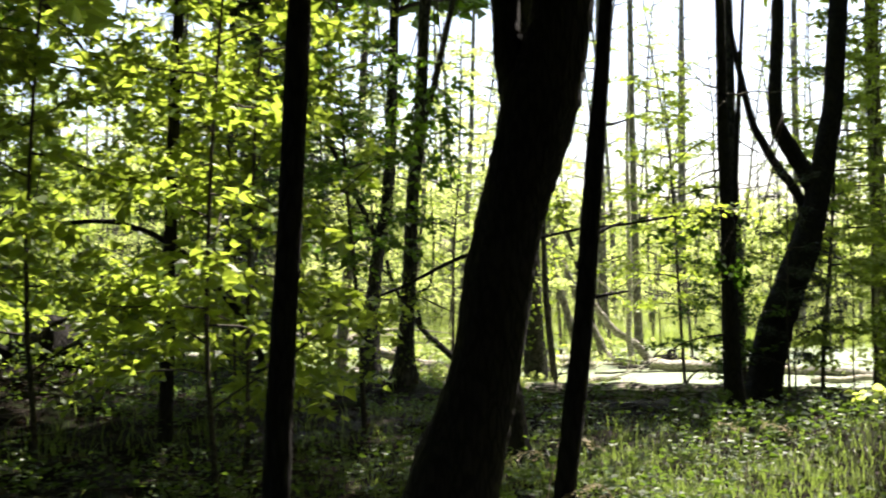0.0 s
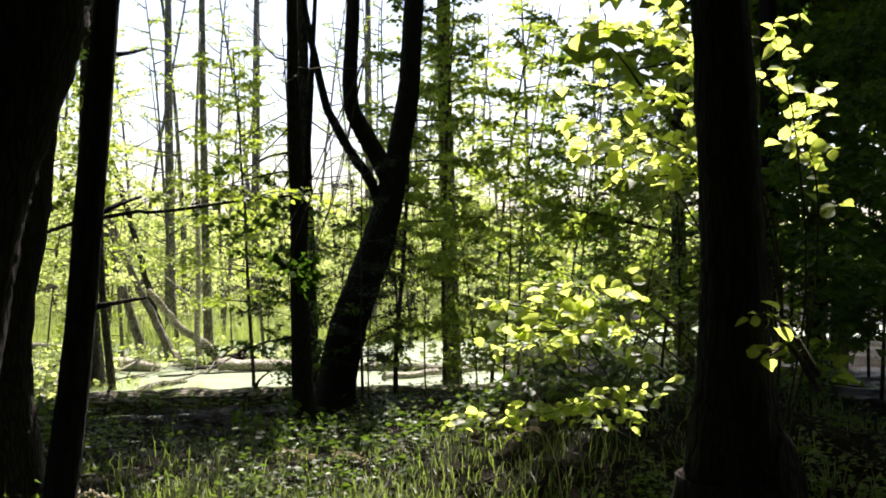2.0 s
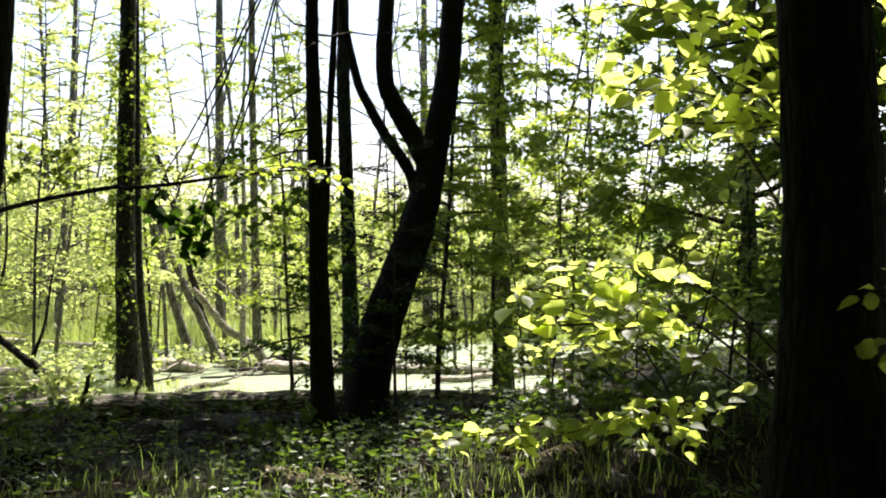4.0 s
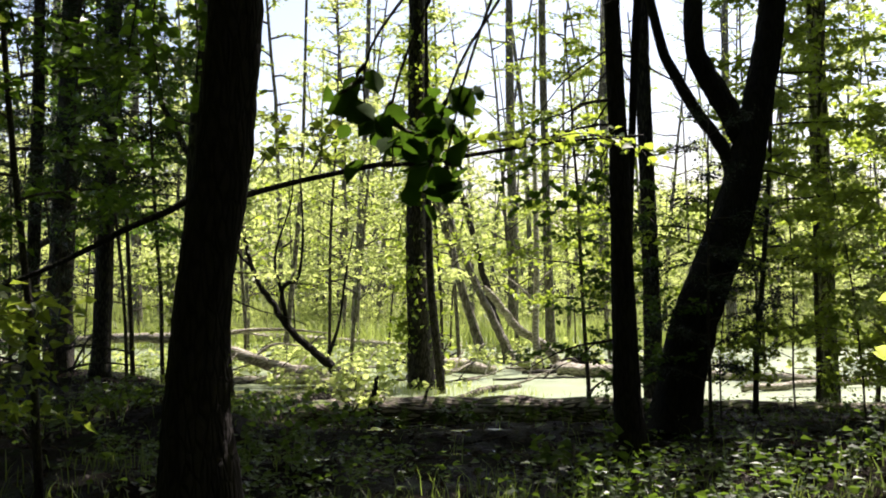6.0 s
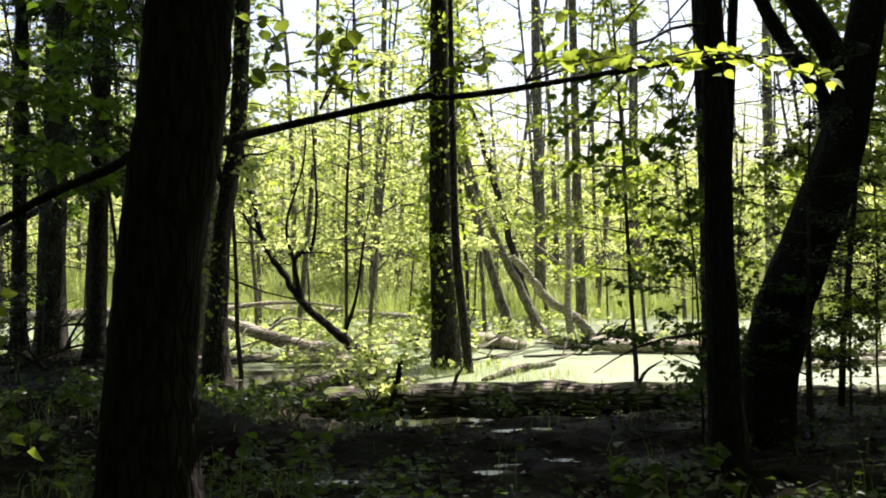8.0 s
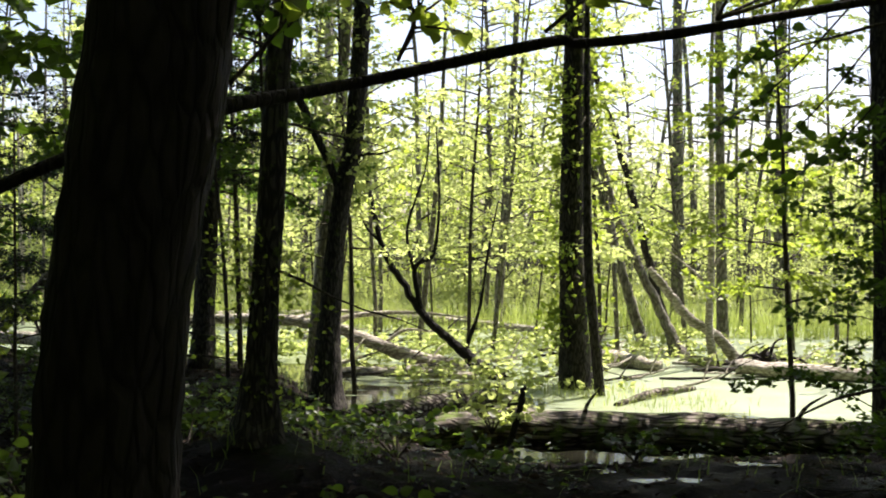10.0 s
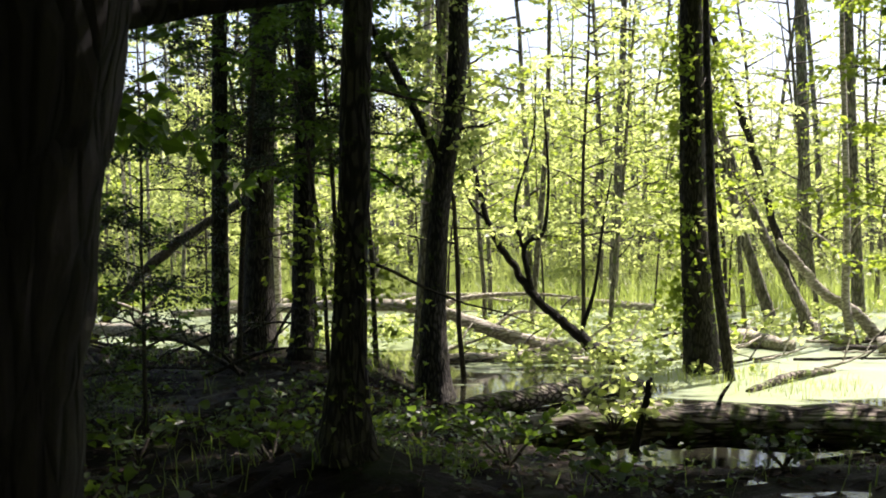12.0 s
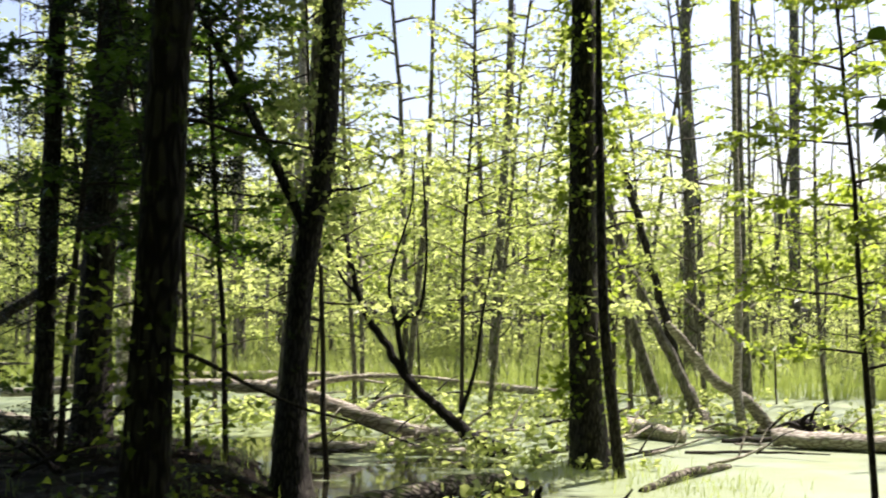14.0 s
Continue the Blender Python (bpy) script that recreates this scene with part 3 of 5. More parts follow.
tree("tree", DARK, [(-4.252, 23.71, -0.568, 0.235), (-4.203, 23.71, 1.373, 0.205), (-4.066, 23.71, 4.46, 0.186)], seed=13, crown=2, twigs=18, bark=BARK_ALDER, group="dark trees on the bank")
tree("tree", DARK, [(-3.285, 22.686, -0.499, 0.155), (-3.212, 22.686, 1.376, 0.137), (-3.129, 22.686, 4.213, 0.129)], seed=14, crown=2, twigs=18, bark=BARK_ALDER, group="dark trees on the bank")
tree("tree", "slender dark trunk with dead twigs", [(-4.289, 22.338, -0.302, 0.123), (-4.258, 22.338, 1.398, 0.102), (-4.197, 22.338, 4.214, 0.094)], seed=15, crown=2, twigs=18, bark=BARK_ALDER, group="dark trees on the bank")
tree("tree", "grey trunk standing at the pond's rim", [(-2.45, 26.8, -0.95, 0.155), (-2.28, 26.8, 1.3, 0.125), (-2.05, 26.8, 3.3, 0.11)], bark=BARK_GREY, seed=16, top=14, twigs=8)
tree("tree", "slender dark tree stem beside a root mound", [(-2.36, 9.6, 0.4, 0.062), (-2.31, 9.6, 2.66, 0.05), (-2.26, 9.6, 3.87, 0.046)], seed=19, top=8, crown=0, crown_at=7.5, scale=0.6)
tree("tree", "green-mossed trunk wrapped in leaves", [(8.13, 20.7, -0.5, 0.17), (8.03, 20.7, 2.09, 0.14), (7.91, 20.7, 5.67, 0.13)], bark=BARK_MOSSY, seed=21, crown=1)


# ---- fallen wood and stems in the bog ----
def log(name, label, line, bark, seed, sides=12, branches=(), category="log", rough=0.06):
    """A fallen stem along (x, y, z, radius), with broken branch stubs as parts."""
    root = new(name)
    root.location = line[0][:3]
    tagged(root, label, category)
    o = np.array(line[0][:3])
    c, r = curve_through([p[:3] for p in line], [p[3] for p in line], 14)
    c = c + np.array([[min(0.8 * q, 0.05) * noise.noise((seed, 0.27 * i, 3.0)), 0.0, min(0.6 * q, 0.035) * noise.noise((seed, 0.27 * i, 9.0))] for i, q in enumerate(r)])
    v, f = tube(c - o, r, max(sides, 14) if r[0] > 0.06 else sides, rough * 0.7, seed, 0.0, 0.09)
    part("stem", sheet_mesh("stem", v, f, [bark]), root)
    for k, b in enumerate(branches):
        c, r = curve_through([p[:3] for p in b], [p[3] for p in b], 6)
        v, f = tube(c - o, r, 7, 0.06, seed + 7 * k + 3)
        part("branch", sheet_mesh("branch", v, f, [bark]), root)
    return root


log("fallen_log", "long mossy fallen trunk lying along the bog's edge", [(-0.3, 18.75, -0.72, 0.1), (0.35, 18.95, -0.66, 0.21), (1.3, 19.2, -0.64, 0.22), (3.0, 19.35, -0.66, 0.22), (5.0, 18.9, -0.62, 0.2), (6.8, 18.35, -0.56, 0.15), (8.5, 17.9, -0.5, 0.13)], BARK_LOG, 41, 16,
    [[(1.9, 19.25, -0.55, 0.03), (1.95, 19.2, -0.35, 0.02), (2.05, 19.2, -0.2, 0.008)], [(4.1, 19.1, -0.52, 0.035), (4.2, 19.05, -0.3, 0.02), (4.4, 19.0, -0.15, 0.008)]])
log("fallen_log", "moss-covered sunken log at the bank", [(-1.1, 21.3, -0.95, 0.12), (-0.2, 22.0, -0.88, 0.13), (0.6, 22.9, -0.86, 0.12), (1.2, 23.6, -0.95, 0.08)], BARK_LOG, 42)
log("fallen_log", "bleached fallen trunk bending down into the duckweed", [(-7.5, 28.2, -0.45, 0.07), (-5.4, 28.0, -0.32, 0.085), (-3.6, 27.7, -0.22, 0.1), (-2.6, 27.6, -0.28, 0.1), (-2.07, 27.5, -0.38, 0.105), (-1.35, 27.4, -0.63, 0.12), (-0.6, 27.3, -0.86, 0.14), (0.25, 27.2, -1.0, 0.16)], BARK_PALE, 43, 12,
    [[(-2.5, 27.6, -0.3, 0.06), (-1.8, 27.9, -0.12, 0.05), (-0.8, 28.3, -0.08, 0.035), (0.3, 28.7, -0.2, 0.012)], [(-3.2, 27.7, -0.25, 0.05), (-2.4, 28.6, -0.1, 0.04), (-1.2, 29.4, -0.3, 0.02)], [(-1.3, 27.4, -0.6, 0.04), (-0.9, 27.6, -0.35, 0.03), (-0.3, 27.8, -0.4, 0.012)]])
log("fallen_log", "thin half-sunken log in the duckweed", [(-2.4, 26.3, -0.98, 0.07), (-1.0, 26.1, -0.94, 0.09), (0.5, 25.9, -0.97, 0.07)], BARK_PALE, 44)
log("fallen_log", "pale fallen trunk reaching out over the duckweed", [(5.0, 27.3, -0.86, 0.13), (6.4, 27.0, -0.88, 0.13), (8.2, 26.5, -0.92, 0.11), (10.5, 25.9, -0.95, 0.08)], BARK_PALE, 45, 12, [[(6.6, 27.0, -0.8, 0.04), (6.9, 27.1, -0.5, 0.025), (7.3, 27.3, -0.4, 0.01)], [(7.6, 26.7, -0.85, 0.03), (8.0, 26.3, -0.65, 0.02), (8.5, 26.0, -0.6, 0.008)]])
log("fallen_log", "short grey log beside an alder", [(2.55, 28.9, -0.88, 0.12), (3.1, 28.2, -0.86, 0.14), (3.7, 27.6, -0.93, 0.1)], BARK_PALE, 46)
log("fallen_log", "long grey log at the far water's edge", [(-9.0, 34.0, -0.8, 0.1), (-5.0, 35.2, -0.72, 0.11), (-1.5, 35.3, -0.75, 0.12), (2.0, 34.2, -0.9, 0.08)], BARK_PALE, 47)
log("fallen_log", "slim sunlit log across the pond", [(8.0, 24.4, -0.94, 0.06), (10.0, 25.0, -0.9, 0.08), (12.5, 25.4, -0.93, 0.06)], BARK_PALE, 48)
log("fallen_branch", "mossy crooked branch in the shallow water", [(2.6, 23.4, -1.0, 0.05), (3.3, 24.4, -0.92, 0.06), (4.0, 25.3, -0.98, 0.04)], BARK_LOG, 49, category="branch")
log("fallen_log", "grey fallen stem among brush on the bank", [(-8.5, 26.5, -0.5, 0.1), (-6.5, 25.2, -0.45, 0.12), (-4.8, 25.0, -0.6, 0.1)], BARK_PALE, 50, 10, [[(-7.0, 25.6, -0.4, 0.05), (-6.4, 25.3, 0.2, 0.03), (-5.6, 25.0, 0.3, 0.012)], [(-6.2, 25.2, -0.4, 0.04), (-6.9, 24.6, 0.1, 0.025), (-7.8, 24.2, 0.2, 0.01)]])
log("dead_leaning_tree", "slanting dead trunk behind dark bank trees", [(-8.6, 27.0, -0.9, 0.09), (-7.4, 27.0, 0.5, 0.09), (-5.9, 27.0, 1.5, 0.08), (-4.2, 27.0, 2.4, 0.05)], BARK_ALDER, 51, category="dead tree")
# the wind-thrown pair with its root foot
log("dead_leaning_tree", "leaning grey trunk with a splayed foot", [(4.421, 30.2, -1.03, 0.279), (4.333, 30.2, -0.828, 0.135), (4.104, 30.2, -0.288, 0.099), (3.601, 30.2, 0.738, 0.088), (3.117, 30.2, 1.825, 0.080), (2.852, 30.2, 2.581, 0.076), (2.641, 30.2, 3.294, 0.068), (2.3, 30.2, 5.2, 0.043), (2, 30.2, 7.5, 0.022)], BARK_GREY, 52, category="dead tree")
log("dead_leaning_tree", "slim slanting dead stem beside a thicker one", [(4.433, 30.6, -1.03, 0.095), (4.054, 30.6, 0.028, 0.082), (3.841, 30.6, 0.794, 0.076), (3.425, 30.6, 2.327, 0.072), (3.076, 30.6, 3.513, 0.067), (2.727, 30.6, 4.454, 0.063), (2.2, 30.6, 6.5, 0.025)], BARK_ALDER, 59, category="dead tree")
log("dead_leaning_tree", "bleached wind-thrown trunk with an upright stem and splayed roots", [(5.345, 28.7, -1.004, 0.131), (5.145, 28.7, -0.72, 0.108), (4.875, 28.7, -0.415, 0.092), (4.374, 28.7, -0.102, 0.085), (4.061, 28.7, 0.277, 0.085), (3.747, 28.7, 0.656, 0.077), (3.605, 28.7, 0.832, 0.046)], BARK_PALE, 53, 12,
    [[(4.872, 28.6, -1.062, 0.131), (4.811, 28.6, -0.837, 0.092), (4.727, 28.6, -0.224, 0.076), (4.748, 28.6, 1.106, 0.061), (4.715, 28.6, 3.043, 0.053), (4.675, 28.6, 4.568, 0.046), (4.75, 28.7, 7, 0.022)],
     [(4.75, 28.6, 0.8, 0.031), (4.907, 28.6, 1.035, 0.023), (5.132, 28.6, 1.26, 0.011)],
     [(4.726, 28.5, 0.498, 0.027), (4.398, 28.5, 0.801, 0.023), (3.849, 28.5, 1.238, 0.011)],
     [(4.834, 28.5, -0.978, 0.069), (4.607, 28.5, -0.931, 0.038), (4.26, 28.5, -0.855, 0.019)],
     [(4.834, 28.5, -1.009, 0.061), (4.558, 28.5, -1.014, 0.035), (4.28, 28.5, -0.998, 0.015)],
     [(4.854, 28.5, -1.029, 0.053), (5.002, 28.5, -1.077, 0.035), (5.149, 28.5, -1.044, 0.015)],
     [(4.853, 28.5, -0.927, 0.046), (4.477, 28.5, -0.811, 0.027), (4.161, 28.5, -0.898, 0.015)],
     [(4.845, 28.5, -1.08, 0.046), (4.756, 28.5, -1.153, 0.031), (4.658, 28.5, -1.175, 0.015)]], category="dead tree")
log("root_tangle", "dark tangle of upturned roots at the water's edge", [(5.4, 27.9, -1.0, 0.2), (5.65, 27.8, -0.82, 0.22), (5.95, 27.7, -1.0, 0.15)], BARK, 54, 12,
    [[(5.5, 27.8, -0.8, 0.05), (5.6, 27.6, -0.55, 0.03), (5.8, 27.5, -0.5, 0.01)], [(5.7, 27.8, -0.8, 0.05), (6.1, 27.6, -0.7, 0.03), (6.4, 27.6, -0.85, 0.012)], [(5.6, 27.7, -0.8, 0.04), (5.3, 27.5, -0.65, 0.03), (5.0, 27.4, -0.75, 0.012)], [(5.7, 27.8, -0.7, 0.04), (5.75, 27.7, -0.45, 0.02), (5.9, 27.7, -0.35, 0.01)]], category="roots", rough=0.2)
log("dead_leaning_tree", "slim grey leaning stem across the fen", [(3.803, 31.5, -1.03, 0.129), (3.698, 31.5, -0.504, 0.117), (3.254, 31.5, 0.927, 0.1), (2.866, 31.5, 2.291, 0.088), (2.549, 31.5, 3.399, 0.071)], BARK_GREY, 56, category="dead tree")
log("broken_shoot", "dark broken shoot standing before the mossy log", [(1.118, 18.45, -0.765, 0.049), (1.149, 18.45, -0.615, 0.037), (1.22, 18.45, -0.341, 0.032), (1.261, 18.45, -0.128, 0.029), (1.271, 18.45, -0.068, 0.02)], BARK, 60, 8, category="dead stem")
# the crooked bough with upright shoots
log("crooked_bough", "dark crooked dead bough rising from a mossy stump", [(0.95, 25.9, -1.0, 0.17), (0.5, 26.2, -0.8, 0.11), (0.05, 26.2, -0.42, 0.08), (-0.43, 26.2, 0.0, 0.066), (-0.85, 26.2, 0.62, 0.056), (-1.19, 26.2, 1.21, 0.048), (-1.45, 26.2, 2.3, 0.03), (-1.6, 26.2, 3.2, 0.015)], BARK, 55, 10,
    [[(-0.5, 26.2, 0.1, 0.05), (-0.62, 26.2, 0.75, 0.042), (-0.52, 26.2, 0.95, 0.035), (-0.3, 26.2, 1.1, 0.03), (-0.22, 26.2, 2.0, 0.022), (-0.3, 26.2, 3.4, 0.012)], [(-0.62, 26.2, 0.75, 0.035), (-0.75, 26.2, 1.25, 0.03), (-0.72, 26.2, 1.7, 0.022), (-0.45, 26.2, 2.6, 0.015), (-0.4, 26.2, 3.6, 0.01)],
     [(0.3, 26.3, -0.45, 0.04), (0.5, 26.3, 0.2, 0.03), (0.62, 26.3, 1.1, 0.022), (0.78, 26.3, 2.0, 0.012)], [(-1.2, 26.2, 1.25, 0.03), (-1.5, 26.2, 1.6, 0.02), (-1.7, 26.2, 2.4, 0.01)]], category="dead branch")
log("root_mound", "dark upturned root heap on the shaded floor", [(-5.0, 13.2, 0.25, 0.35), (-4.5, 13.1, 0.5, 0.42), (-3.9, 13.0, 0.35, 0.3)], BARK, 57, 14, [[(-4.6, 12.9, 0.6, 0.06), (-4.4, 12.7, 0.9, 0.04), (-4.1, 12.6, 1.0, 0.015)], [(-4.9, 13.0, 0.5, 0.06), (-5.3, 12.8, 0.75, 0.04), (-5.6, 12.7, 0.7, 0.015)]], category="roots", rough=0.22)
log("fallen_branch", "arching dead branch across the undergrowth", [(-4.4, 10.6, 1.75, 0.012), (-3.6, 10.6, 1.98, 0.02), (-2.9, 10.6, 1.95, 0.026), (-2.2, 10.6, 1.5, 0.032), (-1.75, 10.6, 0.8, 0.036), (-1.55, 10.6, 0.1, 0.04)], BARK, 58, 8, category="branch")


# ---- leafy saplings ----
def sapling_meshes(seed, height, reach, first, gap, size, mat, step, thick=0.03, bushy=5, fine=False, flat=0.65, sag=0.04, stem_bark=None):
    """Trunk, boughs and leaf meshes of a young tree whose boughs come in flat tiers."""
    rng = np.random.default_rng(seed)
    stem = bough((0, 0, -0.1), (rng.normal(0, 0.04), rng.normal(0, 0.04), 1), height, rng, 0.03, 10)
    wood, lines = [], []
    z, a = first, rng.uniform(0, 6)
    while z < height * 0.97:
        s = (z + 0.1) / height * 9
        i = min(int(s), 8)
        q = stem[i] + (stem[i + 1] - stem[i]) * (s - i)
        k = reach * (1.0 - 0.65 * (z - first) / (height - first)) * rng.uniform(0.6, 1.2)
        b = bough(q, (math.cos(a), math.sin(a), rng.uniform(0.1, 0.55)), k, rng, 0.12, 7, sag)
        wood.append(tube(b, np.linspace(thick * 0.4, 0.004, len(b)), 4, 0.04, int(z * 100)))
        tw = side_twigs(b, bushy, k * 0.5, rng)
        lines += [b[1:]] + tw
        for t in tw:
            lines += side_twigs(t, 2, k * 0.22, rng)
        a += 2.4 + rng.normal(0, 0.3)
        z += gap * rng.uniform(0.6, 1.4)
    tv, tf = tube(stem, np.linspace(thick, thick * 0.3, len(stem)), 8, 0.04, seed)
    bv, bf = merged(wood)
    lv, lf = twig_leaves(lines, step, size, rng, flat, fine, 0.03)
    return sheet_mesh("trunk", tv, tf, [stem_bark or TWIG]), sheet_mesh("branches", bv, bf, [TWIG]), sheet_mesh("foliage", lv, lf, [mat], False)


def sapling(name, label, meshes, x, y, turn=0.0, scale=1.0, category="sapling", group="", z=None):
    root = new(name)
    root.matrix_basis = pose(x, y, (gz(x, y) if z is None else z), 0, 0, turn) @ Matrix.Diagonal((scale, scale, scale, 1))
    tagged(root, label, category, group)
    part("trunk", meshes[0], root)
    twigs = tagged(part("twigwork", meshes[1], root), kind="stuff")
    tagged(part("foliage", meshes[2], twigs), kind="stuff")
    return root


# Each kind's leaf copy follows how shaded or sunlit its spot should look.
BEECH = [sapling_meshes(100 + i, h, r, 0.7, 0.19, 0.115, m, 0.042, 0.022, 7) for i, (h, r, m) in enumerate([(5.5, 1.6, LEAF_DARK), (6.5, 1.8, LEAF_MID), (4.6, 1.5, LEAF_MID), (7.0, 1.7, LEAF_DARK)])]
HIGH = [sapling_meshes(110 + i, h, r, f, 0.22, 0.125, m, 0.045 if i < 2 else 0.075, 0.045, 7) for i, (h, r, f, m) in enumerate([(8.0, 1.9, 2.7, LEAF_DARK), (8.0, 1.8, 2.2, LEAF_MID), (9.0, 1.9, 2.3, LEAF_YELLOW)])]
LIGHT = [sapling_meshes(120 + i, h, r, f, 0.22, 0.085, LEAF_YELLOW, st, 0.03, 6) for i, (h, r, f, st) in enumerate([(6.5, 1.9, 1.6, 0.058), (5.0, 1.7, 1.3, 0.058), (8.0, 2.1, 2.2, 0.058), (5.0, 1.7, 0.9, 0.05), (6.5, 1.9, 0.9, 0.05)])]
SPRUCE = [sapling_meshes(130 + i, h, r, f, 0.2, 0.05, NEEDLE, 0.02, 0.03, 9, False, 0.75, 0.06) for i, (h, r, f) in enumerate([(4.6, 1.35, 0.8), (5.4, 1.5, 1.0), (9.0, 1.7, 2.6)])]
UNDER = "young broad-leaved tree with flat tiers of dark leaves"
# left of the path
for k, (x, y, p, t, s) in enumerate([(-1.55, 9.0, 1, 10, 0.85), (-3.1, 8.6, 2, 200, 1.1), (-2.9, 11.6, 1, 80, 0.9), (-5.0, 11.0, 1, 140, 1.1), (-6.3, 14.6, 2, 20, 1.2), (-7.4, 18.5, 1, 60, 1.0), (-8.5, 22.0, 1, 120, 1.2), (-10.5, 17.0, 0, 33, 1.3), (-9.5, 26.5, 1, 77, 1.1), (-4.1, 17.9, 0, 15, 0.75), (-3.3, 15.6, 2, 160, 0.7), (-2.0, 11.0, 1, 280, 0.8), (-1.5, 7.5, 2, 190, 0.95)]):
    sapling("sapling", UNDER, BEECH[p], x, y, t, s, group="shaded saplings by the path")
for k, (x, y, p, t, s) in enumerate([(4.25, 13.75, 0, 40, 0.66), (5.3, 15.6, 1, 80, 0.5), (-3.1, 15.4, 1, 120, 0.8), (-4.7, 17.2, 0, 200, 0.75), (-2.2, 14.6, 0, 70, 0.55), (-2.9, 17.0, 1, 10, 0.65), (-4.4, 24.4, 2, 20, 1.0), (-3.4, 23.2, 2, 140, 0.95), (-2.6, 21.6, 2, 60, 0.95)]):
    sapling("young_spruce", "tall slim spruce with dark needled boughs" if p == 2 else "young spruce with flat dark drooping tiers of needles", SPRUCE[p], x, y, t, s, "spruce", "spruces on the dark bank")
# by the bog's edge and to the right
for k, (x, y, p, t, s) in enumerate([(3.6, 14.3, 0, 45, 0.52), (4.9, 15.6, 2, 190, 0.5), (7.6, 16.8, 1, 20, 0.9), (6.6, 18.0, 1, 260, 0.7), (9.4, 15.2, 1, 320, 1.0), (9.8, 19.5, 3, 100, 0.95), (11.5, 17.5, 1, 10, 1.1), (8.6, 9.8, 0, 220, 1.0), (12.5, 22.0, 2, 190, 1.2), (10.2, 11.0, 0, 15, 1.1), (11.8, 13.5, 3, 95, 1.1), (9.2, 13.0, 0, 205, 0.9), (13.5, 16.0, 0, 300, 1.3), (8.7, 10.4, 3, 40, 0.95), (9.8, 11.7, 0, 170, 1.1), (11.0, 12.6, 3, 250, 1.1), (10.4, 14.0, 0, 330, 1.1), (6.9, 13.6, 1, 30, 0.6), (6.2, 15.0, 2, 70, 0.6)]):
    sapling("sapling", UNDER, BEECH[p], x, y, t, s, group="shaded saplings by the bog")
for k, (x, y, p, t, s) in enumerate([(-0.9, 33.5, 0, 0, 0.9), (-2.8, 31.5, 1, 90, 0.95), (1.5, 33.0, 2, 200, 0.8), (-5.2, 29.0, 2, 150, 0.75), (-4.0, 35.0, 0, 20, 1.0), (3.2, 34.5, 1, 75, 1.0), (6.5, 33.5, 1, 250, 0.8), (7.8, 30.5, 1, 110, 0.7), (9.5, 33.0, 0, 180, 0.9), (10.8, 27.5, 2, 330, 0.7), (12.8, 29.5, 0, 60, 0.9), (-7.5, 32.0, 0, 280, 1.0), (-9.5, 35.0, 2, 120, 1.0), (14.0, 25.0, 1, 30, 1.0), (7.4, 12.2, 3, 15, 0.6), (5.9, 13.6, 4, 140, 0.5), (8.3, 14.0, 4, 60, 0.75)]):
    sapling("sapling", "young tree with sunlit yellow-green leaves", LIGHT[p], x, y, t, s, group="sunlit saplings", z=max(gz(x, y), WATER_Z - 0.1))
for k, (x, y, p, t, s) in enumerate([(-0.75, 10.9, 0, 200, 0.62), (-3.7, 21.4, 0, 0, 0.9), (-3.9, 25.6, 0, 190, 0.95), (-2.9, 23.4, 0, 140, 0.95),  (-2.3, 22.9, 0, 240, 0.9), (-1.3, 24.2, 2, 30, 0.9), (0.2, 27.6, 2, 170, 0.9), (2.6, 26.6, 2, 80, 0.9), (5.6, 16.6, 1, 10, 0.8), (7.4, 19.3, 1, 140, 0.9), (4.4, 20.4, 1, 200, 0.8), (9.6, 22.3, 1, 70, 1.0)]):
    sapling("understorey_tree", "slim understorey tree with its leaves high up", HIGH[p], x, y, t, s, "tree", "slim trees by the bog", z=max(gz(x, y), WATER_Z - 0.1))

# broken branches afloat round the fallen trunks
rngb = np.random.default_rng(21)
for k in range(52):
    x, y = rngb.uniform(-5, 4.5), rngb.uniform(25.3, 33.5)
    if 17 < k < 26:
        x, y = rngb.uniform(4.2, 8.5), rngb.uniform(26.8, 29.2)
    a, ln, r = rngb.normal(0.2, 0.5), rngb.uniform(0.7, 2.4), rngb.uniform(0.018, 0.05)
    dx, dy = math.cos(a) * ln, math.sin(a) * ln
    lift = rngb.uniform(0.0, 0.3)
    log("fallen_branch", "broken bleached branch lying in the duckweed", [(x, y, WATER_Z + r * 0.4, r), (x + dx * 0.5, y + dy * 0.5 + rngb.normal(0, 0.08), WATER_Z + 0.3 * lift + r, r * 0.8), (x + dx, y + dy, WATER_Z + lift, r * 0.35)], BARK_PALE if k % 3 else BARK_ALDER, 600 + k, 7, [[(x + dx * 0.5, y + dy * 0.5, WATER_Z + 0.3 * lift + r, r * 0.6), (x + dx * 0.7, y + dy * 0.6 + 0.2, WATER_Z + 0.2 + lift, r * 0.35), (x + dx * 0.85, y + dy * 0.7 + 0.3, WATER_Z + 0.3 + lift, r * 0.12)]], category="branch")

